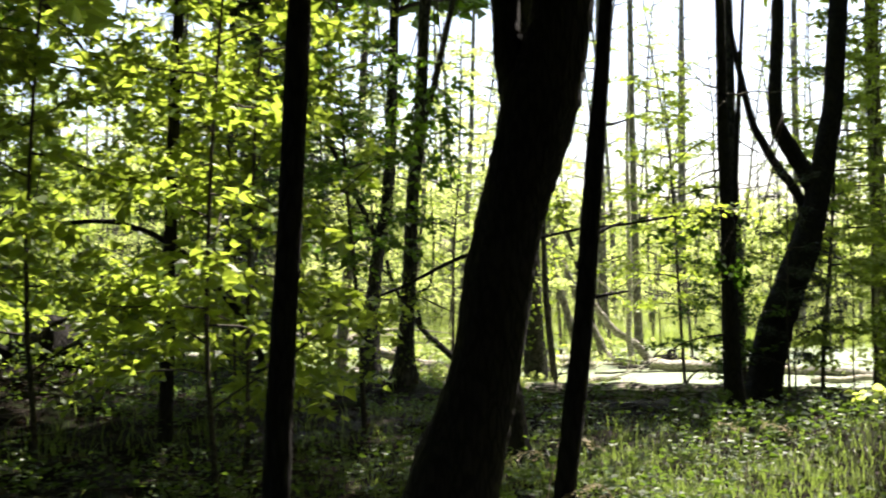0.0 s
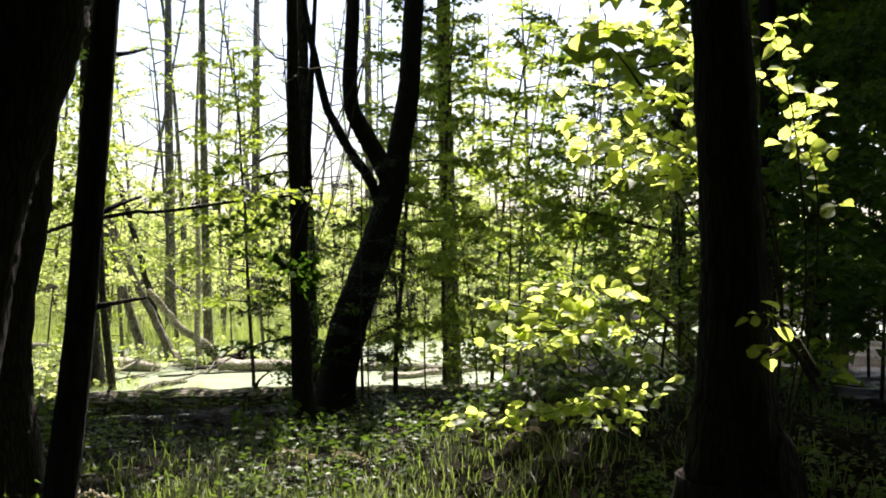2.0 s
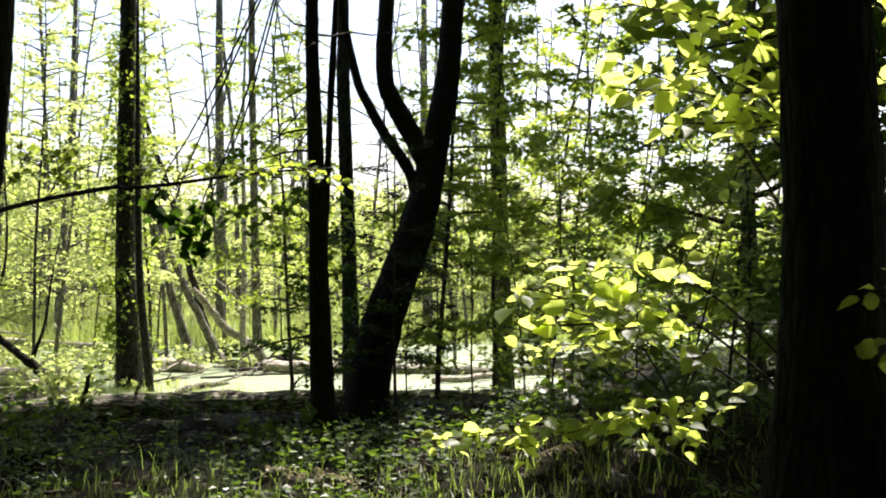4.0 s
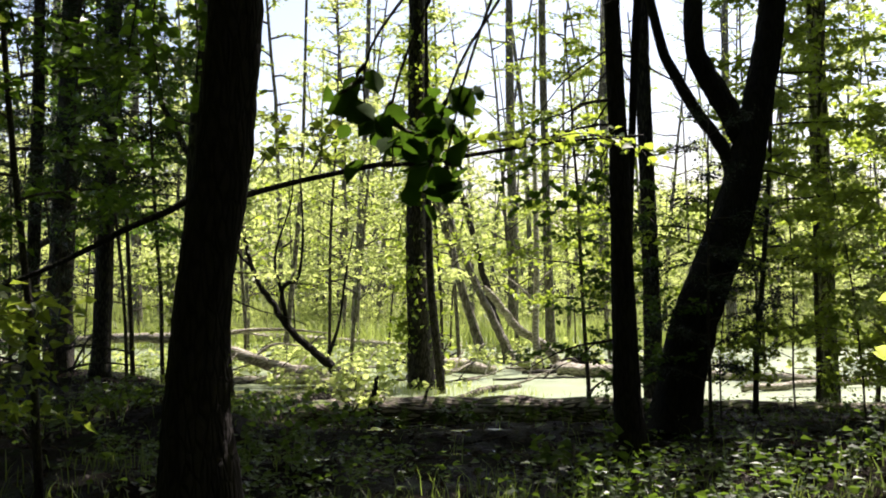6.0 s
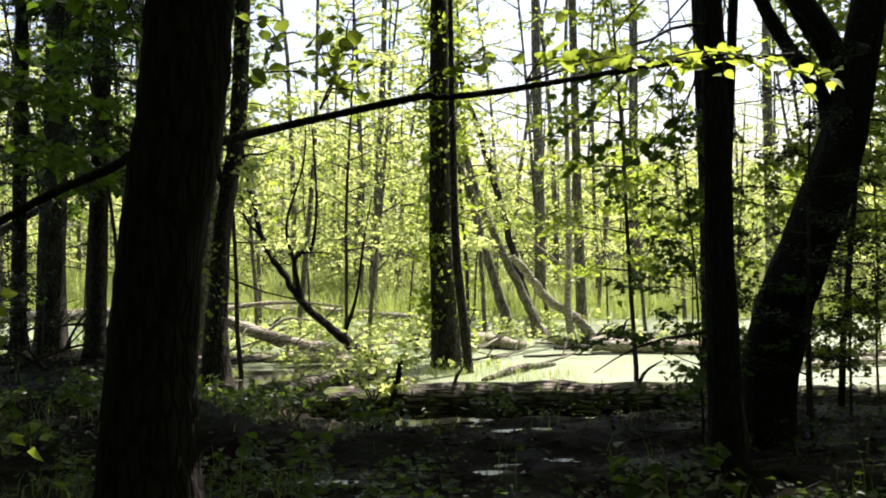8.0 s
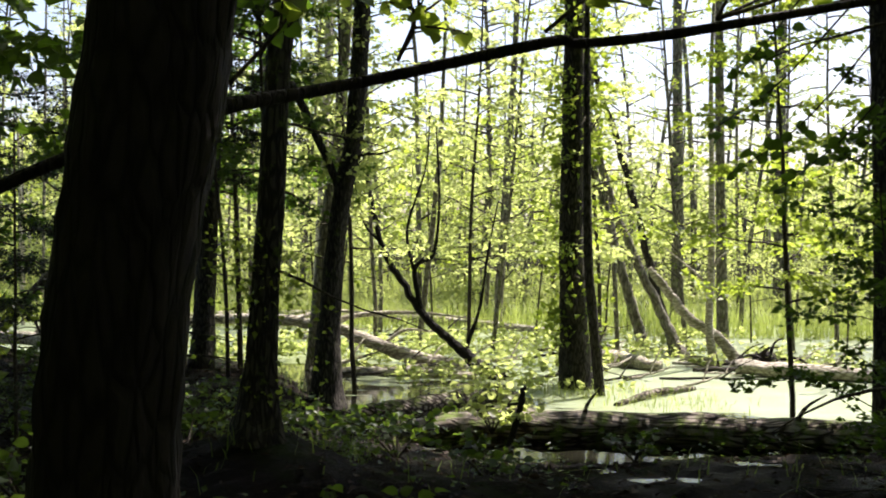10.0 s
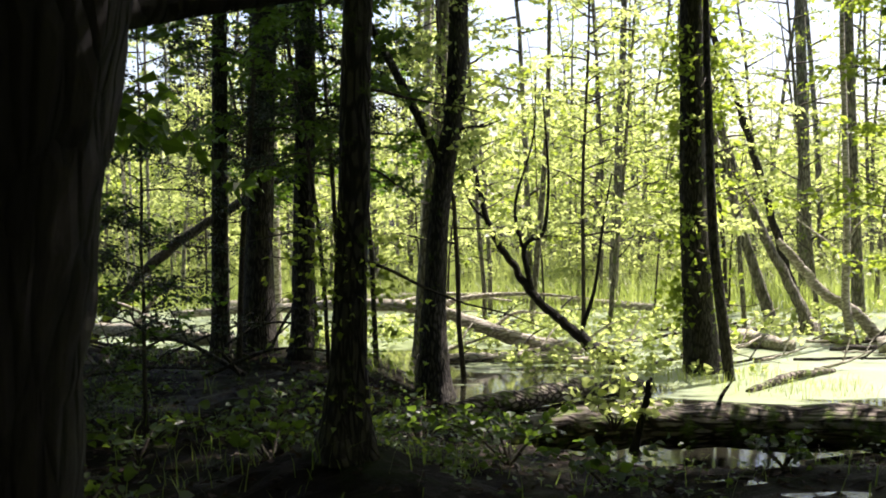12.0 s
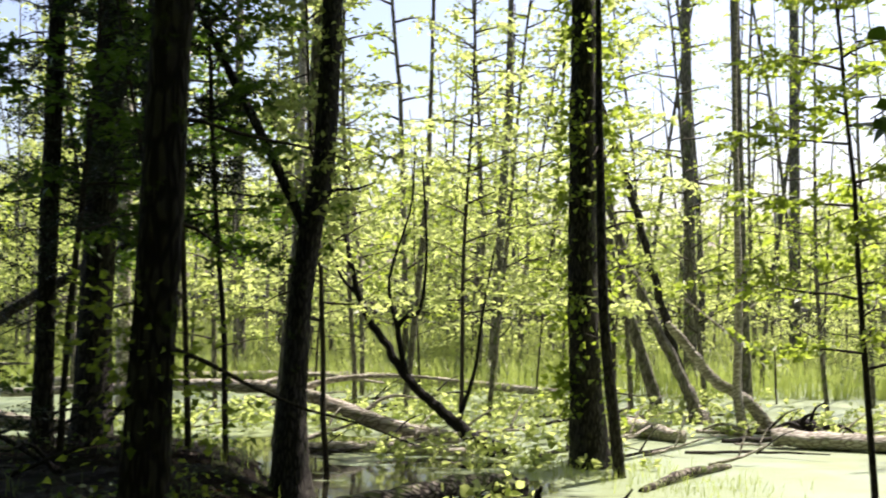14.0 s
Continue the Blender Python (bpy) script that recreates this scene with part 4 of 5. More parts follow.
# brushwood on the bank
for k in range(16):
    x, y = rngb.uniform(-7.5, -3.2), rngb.uniform(17.5, 24.5)
    z, a, ln, r = gz(x, y), rngb.uniform(0, 6.28), rngb.uniform(1.0, 2.6), rngb.uniform(0.012, 0.035)
    dx, dy, up = math.cos(a) * ln, math.sin(a) * ln * 0.5, rngb.uniform(0.15, 0.9)
    log("dead_branch", "dead brushwood branch lying on the dark bank", [(x, y, z + r, r), (x + dx * 0.5, y + dy * 0.5, z + up * 0.8, r * 0.8), (x + dx, y + dy, z + up * 0.5 + 0.1, r * 0.3)], BARK_ALDER, 700 + k, 6,
        [[(x + dx * 0.4, y + dy * 0.4, z + up * 0.65, r * 0.5), (x + dx * 0.6, y + dy * 0.7 + 0.2, z + up + 0.2, r * 0.3), (x + dx * 0.75, y + dy * 0.8 + 0.4, z + up + 0.3, r * 0.1)], [(x + dx * 0.6, y + dy * 0.6, z + up * 0.75, r * 0.45), (x + dx * 0.8, y + dy * 0.5 - 0.3, z + up * 0.8 + 0.25, r * 0.25), (x + dx, y + dy * 0.4 - 0.5, z + up * 0.7 + 0.2, r * 0.1)]], category="branch")


# ---- far wood ----
def far_tree_meshes(seed, height, reach, first, mat, size=0.2, step=0.2, thick=0.11, gap=0.5):
    # Pale grey stem bark puts the distance haze into the colour.
    return sapling_meshes(seed, height, reach, first, gap, size, mat, step, thick, 4, False, 0.4, stem_bark=BARK_GREY)


FAR = [far_tree_meshes(200 + i, h, r, f, m, sz, st, th, gp) for i, (h, r, f, m, sz, st, th, gp) in enumerate([
    (15, 2.2, 3.0, LEAF_YELLOW, 0.17, 0.115, 0.1, 0.5), (13, 2.1, 2.0, LEAF_YELLOW, 0.17, 0.115, 0.08, 0.45), (16, 1.6, 4.0, LEAF_MID, 0.15, 0.16, 0.09, 0.6),
    (8, 2.6, 0.3, LEAF_YELLOW, 0.17, 0.115, 0.05, 0.34), (6, 2.6, 0.2, LEAF_YELLOW, 0.17, 0.11, 0.045, 0.3), (14, 2.5, 1.2, LEAF_MID, 0.19, 0.12, 0.1, 0.42)])]
COARSE = [far_tree_meshes(240 + i, h, r, f, m, 0.4, 0.36, 0.12, 0.5) for i, (h, r, f, m) in enumerate([(14, 2.5, 1.2, LEAF_MID), (13, 2.1, 2.0, LEAF_MID), (8, 2.6, 0.3, LEAF_MID), (6, 2.6, 0.2, LEAF_MID)])]
# sparse-leaved alders, whose fine twigs stand before the sky
# their stems are paled with grey bark for haze too
ALDER = [sapling_meshes(260 + i, h, r, f, 0.3, 0.075, LEAF_MID, st, 0.06, 4, False, 0.35, -0.01, BARK_GREY) for i, (h, r, f, st) in enumerate([(11, 1.7, 1.8, 0.075), (12, 1.5, 2.6, 0.085), (10, 1.8, 1.4, 0.075)])]
rngf = np.random.default_rng(77)
for k in range(190):
    u = rngf.random()
    y = 40.0 + 36 * u**1.2
    x = rngf.uniform(-0.58, 0.6) * (y + 5) + 1.5
    east = x > 0.05 * y + 0.5
    low = rngf.random() < (0.7 if east else 0.42)
    pick = int(rngf.choice((3, 4, 4))) if low else int(rngf.choice((2, 0, 2)) if east else rngf.choice((0, 1, 5, 1)))
    size = float(rngf.uniform(0.75, 1.15)) * (0.78 if east and low else 1.0)
    sapling("far_tree", "leafy sunlit bush behind the pond" if low else "slender far tree with pale green leaves behind the pond", FAR[pick], float(x), float(y), float(rngf.uniform(0, 360)), size, "bush" if low else "tree", "bushes behind the pond" if low else "trees behind the pond")
# the far edge of the fen, a low leafy wood
rngw = np.random.default_rng(31)
for name, mat, n in (("far_wood", LEAF_YELLOW, 26000), ("far_wood", LEAF_MID, 16000)):
    x = rngw.uniform(-75, 80, n)
    y = rngw.uniform(66, 96, n)
    rise = np.array([4.6 + 2.2 * noise.noise((a * 0.11, b * 0.07, 2.0)) + 1.5 * noise.noise((a * 0.45, b * 0.3, 5.0)) for a, b in zip(x, y)]) + np.where(x < 2, 3.0, 0.0)
    z = ground_z(x, y) + rise * rngw.random(n) ** 0.8
    v, f = leaves(np.stack([x, y, z], 1), rngw.normal(0, 1, (n, 3)), rngw.uniform(0.3, 0.75, n), rngw, 0.3)
    tagged(new(name, sheet_mesh(name, v, f, [mat], False)), "low sunlit wood at the far edge of the fen", "woods", kind="stuff")
# thick wood added round the sides and back, mostly unseen, against sky light
for k in range(90):
    a = radians(rngf.uniform(35, 325))
    d = rngf.uniform(13, 30)
    x, y = 1.0 - d * math.sin(a), 6.0 + d * math.cos(a)
    if (y > 18 and abs(x) < 14) or abs(x - 1) < 2 and y > -4:
        continue
    sapling("far_tree", "added, mostly unseen tree that closes off light round the path", COARSE[int(rngf.choice((0, 1, 0, 2)))], x, y, float(rngf.uniform(0, 360)), float(rngf.uniform(0.9, 1.2)), "tree", "trees round the path")

# low thicket added out of view behind the start of the path, to cut light
for k in range(30):
    a, d = radians(rngf.uniform(95, 265)), rngf.uniform(7.5, 14)
    sapling("light_block_bush", "unseen bush added behind the path to block light", COARSE[int(rngf.choice((2, 3, 2)))], 1.0 - d * math.sin(a), 3.0 + d * math.cos(a), float(rngf.uniform(0, 360)), float(rngf.uniform(0.8, 1.1)), "bush", "thicket behind the path")

# taller stems that stand out behind the pond
for k, (spine, bark) in enumerate([([(5.1, 36, -1.08, 0.17), (5.1, 36, 1.5, 0.146), (4.99, 36, 6.72, 0.12)], BARK_GREY), ([(5.67, 32.5, -0.9, 0.14), (5.55, 32.5, 2.64, 0.104), (5.43, 32.5, 7.15, 0.095)], BARK_GREY), ([(8.95, 42, -0.9, 0.17), (8.91, 42, 7.9, 0.135)], BARK_GREY),
        ([(0.55, 36, -1.0, 0.13), (0.75, 36, 2.78, 0.105), (0.9, 36, 6.0, 0.08)], BARK_GREY), ([(-6.37, 40, -1.0, 0.17), (-6.46, 40, 4.47, 0.141)], BARK_GREY), ([(-6.05, 30, -0.9, 0.14), (-6.07, 30, 4.1, 0.119)], BARK_PALE), ([(-0.95, 30.5, -1.0, 0.07), (-0.6, 30.5, 2.6, 0.055), (-0.5, 30.5, 5.0, 0.04)], BARK_GREY), ([(11.5, 36, -0.9, 0.16), (11.3, 36, 6.0, 0.12)], BARK_GREY), ([(-3.6, 33, -1.0, 0.12), (-3.4, 33, 5.0, 0.09)], BARK_PALE)]):
    tree("tall_tree", "tall grey-green trunk rising behind the duckweed pond", spine, bark=bark, top=15, sides=10, seed=400 + k, group="tall trunks behind the pond")

for k, (x, y, p, t, s) in enumerate([(-8.2, 33.0, 0, 20, 1.0), (-5.6, 36.5, 1, 150, 1.0), (-2.2, 34.0, 2, 80, 0.95), (0.2, 37.0, 0, 210, 1.0), (2.4, 32.0, 1, 300, 0.95), (3.9, 36.0, 2, 40, 1.05), (4.75, 31.6, 0, 100, 0.9), (6.6, 35.5, 1, 250, 1.0), (8.3, 33.0, 2, 170, 0.9), (9.9, 37.5, 0, 330, 1.05), (11.9, 33.5, 1, 60, 0.95), (13.6, 36.5, 2, 190, 1.0), (15.8, 34.0, 0, 280, 1.0), (-11.0, 37.0, 2, 10, 1.0), (7.4, 40.0, 1, 120, 1.05), (12.9, 41.0, 0, 220, 1.05), (1.2, 41.0, 2, 330, 1.1), (-4.0, 41.0, 1, 70, 1.1), (17.5, 39.0, 2, 150, 1.05), (10.2, 29.5, 1, 20, 0.8), (-1.7, 29.4, 1, 130, 0.85), (0.6, 30.2, 0, 290, 0.85), (3.1, 29.2, 1, 10, 0.8), (-4.6, 31.0, 2, 220, 0.9), (7.0, 31.5, 0, 45, 0.85)]):
    sapling("alder", "slender alder with fine twigs and sparse small leaves", ALDER[p], x, y, t, s, "tree", "alders in the fen", z=max(gz(x, y), WATER_Z - 0.1))

# bare, thin stems standing in the fen
for k in range(44):
    y = rngf.uniform(33, 60)
    x = rngf.uniform(-0.5, 0.5) * y
    h, r = rngf.uniform(5, 13), rngf.uniform(0.025, 0.06)
    lean = rngf.normal(0, 0.05, 2)
    tree("fen_stem", "bare slender grey stem standing in the fen", [(x, y, gz(x, y) - 0.1, r), (x + lean[0] * h * 0.5, y + lean[1] * h * 0.5, h * 0.45, r * 0.8), (x + lean[0] * h, y + lean[1] * h, h * 0.9, r * 0.3)], bark=BARK_GREY if k % 3 else BARK_PALE, top=0, sides=7, flare=0.2, seed=300 + k, group="bare stems in the fen")

# trees added beside the path, mostly out of view, whose crowns shade it
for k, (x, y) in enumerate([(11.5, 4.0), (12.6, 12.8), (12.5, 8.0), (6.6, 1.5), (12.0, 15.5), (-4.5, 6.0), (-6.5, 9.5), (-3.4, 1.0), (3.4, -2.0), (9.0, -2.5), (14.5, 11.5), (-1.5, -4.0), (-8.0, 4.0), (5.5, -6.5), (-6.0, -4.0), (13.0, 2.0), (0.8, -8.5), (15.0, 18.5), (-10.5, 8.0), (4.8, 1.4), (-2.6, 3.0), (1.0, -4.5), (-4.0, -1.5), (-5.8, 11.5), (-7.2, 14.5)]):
    tree("tree", "added tree, mostly out of view, that shades the path", [(x, y, gz(x, y), 0.16), (x + 0.1, y, 3.0, 0.13), (x + 0.15, y + 0.1, 6.0, 0.11)], seed=60 + k, crown=k % 3, crown_at=7.8, scale=1.25, group="trees shading the path")


# ---- sedge, herbs and litter ----
def blades(n, place, height, width, rng, lean=0.35):
    """Bent blades of two segments at the places that place(n) gives."""
    x, y, z = place(n)
    h = height * rng.uniform(0.5, 1.25, n)
    a = rng.uniform(0, 2 * np.pi, n)
    dx, dy = np.cos(a), np.sin(a)
    w = width * rng.uniform(0.6, 1.3, n)
    l = lean * h * rng.uniform(0.2, 1.4, n)
    b = np.stack([x, y, z - 0.03], 1)
    side = np.stack([-dy, dx, dx * 0], 1) * w[:, None]
    mid = b + np.stack([dx * l * 0.35, dy * l * 0.35, h * 0.6], 1)
    tip = b + np.stack([dx * l, dy * l, h * (1 - 0.25 * l / h)], 1)
    v = np.stack([b - side, b + side, mid + side * 0.7, mid - side * 0.7, tip], 1).reshape(-1, 3)
    k = np.arange(n)[:, None] * 5
    f = [tuple(q) for q in (k + np.array([[0, 1, 2, 3]])).tolist()] + [tuple(q) for q in (k + np.array([[3, 2, 4]])).tolist()]
    return v, f


rngs = np.random.default_rng(5)


def fen(n):
    y = 34.5 + 22 * rngs.random(n) ** 1.6
    x = rngs.uniform(-0.5, 0.5, n) * (y + 2) + 1
    return x, y, np.maximum(ground_z(x, y), WATER_Z)


def tussocks(centres, spread):
    def place(n):
        c = np.array(centres)[rngs.integers(0, len(centres), n)]
        x, y = c[:, 0] + rngs.normal(0, spread, n), c[:, 1] + rngs.normal(0, spread, n)
        return x, y, np.maximum(ground_z(x, y), WATER_Z - 0.02)
    return place


v, f = blades(36000, fen, 0.8, 0.009, rngs, 0.55)
tagged(new("fen_sedge", sheet_mesh("fen_sedge", v, f, [BLADE], False)), "bright yellow-green sedge growing round the far pond", "sedge", kind="stuff")
spots = [(2.4, 24.9), (2.9, 24.2), (1.6, 24.6), (3.6, 23.6), (0.8, 25.0), (4.6, 30.2), (6.2, 28.4), (7.5, 29.5), (3.2, 30.8), (-3.4, 25.0), (-1.2, 29.2), (1.2, 30.6), (9.5, 28.8), (5.3, 20.6), (7.0, 21.4)]
v, f = blades(1800, tussocks(spots, 0.5), 0.26, 0.006, rngs, 0.7)
tagged(new("sedge_tussocks", sheet_mesh("sedge_tussocks", v, f, [BLADE], False)), "green sedge tussocks in the duckweed", "sedge", kind="stuff")

pl, al, sz = [], [], []
for k in range(420):
    c = ((-0.5, 28.5), (-2.5, 29.5), (1.0, 31.0), (0.9, 25.6), (4.3, 30.5), (-0.3, 31.5), (6.3, 28.6), (2.6, 28.9), (-4.0, 28.0))[k % 9]
    a, b = c[0] + rngs.normal(0, 0.9), c[1] + rngs.normal(0, 0.7)
    m = rngs.integers(8, 22)
    ang = rngs.uniform(0, 6.28, m)
    h = rngs.uniform(0.1, 0.55)
    pl.append(np.stack([a + np.cos(ang) * 0.06, b + np.sin(ang) * 0.06, WATER_Z + h * rngs.uniform(0.15, 1.0, m)], 1))
    al.append(np.stack([np.cos(ang), np.sin(ang), rngs.uniform(0.0, 0.8, m)], 1))
    sz.append(rngs.uniform(0.06, 0.15, m))
tagged(new("bog_herbs", leaf_mesh("bog_herbs", [leaves(np.concatenate(pl), np.concatenate(al), np.concatenate(sz), rngs, 0.5)], LEAF_YELLOW)), "light green bog plants growing among fallen branches", "herbs", kind="stuff")


def floor(n, y0=2.0, y1=26.0):
    y = rngs.uniform(y0, y1, 2 * n)
    x = rngs.uniform(-0.6, 0.62, 2 * n) * (y + 1.5) + 1.0
    z = ground_z(x, y)
    dry = z > WATER_Z + 0.06
    return x[dry][:n], y[dry][:n], z[dry][:n]


def patchy(n, seed, **k):
    """Places on the floor, thinned to drifts."""
    x, y, z = floor(n * 3, **k)
    keep = np.array([noise.noise((a * 0.55 + seed, b * 0.55, seed)) for a, b in zip(x, y)]) + rngs.normal(0, 0.12, len(x)) > 0.02
    mud = (x > 0.2) & (x < 6.5) & (y > 12.2) & (y < 19.4)
    shade = (x < -0.8) & (y > 11.5)
    keep &= ~(mud & (rngs.random(len(x)) < 0.85)) & ~(shade & (rngs.random(len(x)) < 0.5))
    return x[keep][:n], y[keep][:n], z[keep][:n]


# low herbs: each a few leaves on a short stalk
x, y, z = patchy(7000, 3.0)
pl, al, sz = [], [], []
for a, b, c in zip(x, y, z):
    h, m = rngs.uniform(0.05, 0.32), rngs.integers(4, 9)
    ang = rngs.uniform(0, 6.28) + np.arange(m) * 2.4
    lift = rngs.uniform(0.3, 1.0, m) * h
    rad = rngs.uniform(0.01, 0.05, m)
    pl.append(np.stack([a + np.cos(ang) * rad, b + np.sin(ang) * rad, c + lift], 1))
    al.append(np.stack([np.cos(ang), np.sin(ang), 0.25 + 0 * ang], 1))
    sz.append(rngs.uniform(0.025, 0.07, m))
pl, al, sz = np.concatenate(pl), np.concatenate(al), np.concatenate(sz)
tagged(new("floor_herbs", leaf_mesh("floor_herbs", [leaves(pl, al, sz, rngs, 0.7)], LEAF_HERB)), "low green herbs on the forest floor", "herbs", kind="stuff")
v, f = blades(9000, lambda n: patchy(n, 9.0), 0.24, 0.004, rngs, 0.8)
tagged(new("floor_grass", sheet_mesh("floor_grass", v, f, [WOOD_GRASS], False)), "thin woodland grass among leaf litter", "grass", kind="stuff")


def glade(n):
    x, y = rngs.normal(1.9, 1.5, n), rngs.normal(8.3, 1.1, n)
    return x, y, ground_z(x, y)


v, f = blades(6000, glade, 0.17, 0.0035, rngs, 0.8)
tagged(new("glade_grass", sheet_mesh("glade_grass", v, f, [WOOD_GRASS], False)), "sunlit green grass in a small clearing", "grass", kind="stuff")
x, y, z = floor(20000)
n = len(x)
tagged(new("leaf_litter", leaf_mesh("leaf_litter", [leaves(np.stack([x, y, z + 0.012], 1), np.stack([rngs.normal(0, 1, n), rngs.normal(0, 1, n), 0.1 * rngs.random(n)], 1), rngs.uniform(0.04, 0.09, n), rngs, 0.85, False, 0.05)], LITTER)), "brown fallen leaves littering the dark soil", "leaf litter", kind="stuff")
sticks = []
for k in range(320):
    a, b, c = (float(q[0]) for q in floor(1, 3.0, 18.5))
    w = rngs.uniform(0, 6.28)
    ln = rngs.uniform(0.2, 1.1)
    line = bough((a, b, c + 0.02), (math.cos(w), math.sin(w), 0.02), ln, rngs, 0.12, 5)
    line[:, 2] = ground_z(line[:, 0], line[:, 1]) + 0.02 + 0.03 * rngs.random()
    sticks.append(tube(line, np.linspace(0.012, 0.004, 5) * rngs.uniform(0.5, 1.4), 5, 0.05, k))
v, f = merged(sticks)
tagged(new("fallen_sticks", sheet_mesh("fallen_sticks", v, f, [BARK_ALDER])), "dead sticks scattered on the forest floor", "sticks", kind="stuff")


# ---- hazel by the path ----
def leafy_spray(name, label, arms, mat, size, step, category="shrub", seed=0, twigs=3, reach=0.3, flat=0.7, fine=True, base=None, thick=0.013, bare=0.33):
    """A shrub or bough from arms, each a list of (x, y, z), with broad leaves along its twigs."""
    rng = np.random.default_rng(seed)
    root = new(name)
    root.location = base or arms[0][0]
    o = np.array(root.location)
    tagged(root, label, category)
    for k, arm in enumerate(arms):
        c, _ = curve_through(arm, [1] * len(arm), 5)
        wood = [tube(c - o, np.linspace(thick, thick * 0.3, len(c)), 6, 0.05, k + seed)]
        tw = side_twigs(c, twigs, reach, rng, 0.02, max(0.35, bare))
        for t in tw:
            wood.append(tube(t - o, np.linspace(0.004, 0.0015, len(t)), 4, 0.05, k))
        v, f = merged(wood)
        stem = part("stem", sheet_mesh("stem", v, f, [TWIG]), root)
        lv, lf = twig_leaves([c[int(len(c) * bare):] - o] + [t - o for t in tw], step, size, rng, flat, fine, 0.012)
        tagged(part("foliage", sheet_mesh("foliage", lv, lf, [mat], fine), stem), kind="stuff")
    return root


b0 = (4.6, 7.0, gz(4.6, 7.0) - 0.05)
leafy_spray("hazel_shrub", "hazel shrub with glowing backlit yellow-green leaves", [[b0] + arm for arm in (
    [(4.35, 6.60, 1.25), (3.80, 6.40, 2.05), (3.23, 6.30, 2.30)], [(4.40, 6.60, 1.45), (3.90, 6.40, 2.45), (3.34, 6.30, 2.80)],
    
    [(4.30, 6.60, 1.40), (3.60, 6.40, 2.10), (2.96, 6.30, 2.15)], [(4.35, 6.60, 1.50), (3.70, 6.40, 2.35), (3.03, 6.35, 2.48)], [(4.40, 6.60, 1.60), (3.80, 6.40, 2.60), (3.10, 6.30, 2.78)], [(4.40, 6.60, 1.40), (3.80, 6.30, 2.00), (3.22, 6.20, 2.02)],
    [(4.20, 6.70, 0.75), (3.30, 6.40, 1.32), (2.62, 6.30, 1.38)], [(4.20, 6.70, 0.85), (3.40, 6.40, 1.42), (2.78, 6.30, 1.50)], [(4.20, 6.80, 0.70), (3.30, 6.50, 1.22), (2.72, 6.40, 1.28)],
    [(4.40, 6.40, 1.35), (4.10, 6.10, 2.25), (3.80, 5.90, 2.75)], [(4.50, 6.50, 1.15), (4.40, 6.30, 1.95), (4.20, 6.20, 2.35)], [(4.30, 6.80, 1.25), (3.80, 6.90, 2.15), (3.29, 7.00, 2.40)], [(4.40, 6.70, 1.55), (4.00, 6.70, 2.65), (3.50, 6.60, 3.05)])],
    LEAF_HAZEL, 0.084, 0.05, seed=71, twigs=8, reach=0.32, thick=0.009, bare=0.6)
leafy_spray("hazel_shrub", "low hazel shoots with small glowing yellow-green leaves", [[(4.5, 6.9, gz(4.5, 6.9) - 0.05)] + arm for arm in (
    [(3.90, 6.90, 0.50), (2.95, 6.30, 0.90), (2.25, 6.10, 0.92)], [(3.90, 6.80, 0.55), (3.10, 6.25, 0.94), (2.50, 6.10, 0.87)], [(3.95, 6.80, 0.60), (3.20, 6.15, 1.00), (2.80, 6.00, 0.98)])],
    LEAF_HAZEL, 0.058, 0.03, seed=70, twigs=7, reach=0.3, thick=0.007, bare=0.55)
b1 = (5.2, 9.7, gz(5.2, 9.7) - 0.05)
leafy_spray("hazel_shrub", "hazel shrub with sunlit pale green leaves beside a bank", [[b1] + arm for arm in (
    [(4.9, 9.5, 0.8), (4.4, 9.2, 1.2), (3.7, 9.0, 1.3)], [(4.9, 9.6, 0.7), (4.4, 9.4, 0.95), (3.8, 9.3, 0.95)], [(5.3, 9.5, 1.2), (5.4, 9.3, 2.1), (5.5, 9.1, 2.5)], [(5.3, 9.5, 0.9), (5.5, 9.2, 1.4), (5.6, 8.9, 1.5)])],
    LEAF_HAZEL, 0.082, 0.045, seed=79, twigs=8, reach=0.45, thick=0.009)
leafy_spray("hazel_twig", "hazel twig with broad leaves in front of a trunk", [[(2.95, 4.55, 1.25), (2.78, 4.5, 1.42), (2.6, 4.45, 1.47)], [(2.95, 4.55, 1.2), (2.8, 4.5, 1.35), (2.68, 4.45, 1.33)]], LEAF_HAZEL, 0.055, 0.05, "twig", 72, 2, 0.12)
leafy_spray("overhanging_twig", "hazel twig with large leaves tinted dark for shade, hanging over the path", [[(1.620, 5.32, 2.350), (1.488, 5.22, 1.900), (1.408, 5.16, 1.670), (1.373, 5.13, 1.525)], [(1.620, 5.32, 2.350), (1.408, 5.24, 1.850), (1.328, 5.18, 1.650), (1.323, 5.14, 1.550)],
    [(1.620, 5.32, 2.350), (1.488, 5.24, 1.850), (1.398, 5.2, 1.670), (1.363, 5.17, 1.550)], [(1.620, 5.32, 2.350), (1.388, 5.26, 1.850), (1.298, 5.2, 1.690), (1.293, 5.18, 1.600)]], LEAF_SHADE_TINT, 0.034, 0.015, "twig", 73, 4, 0.045, 0.25, thick=0.003, bare=0.7)
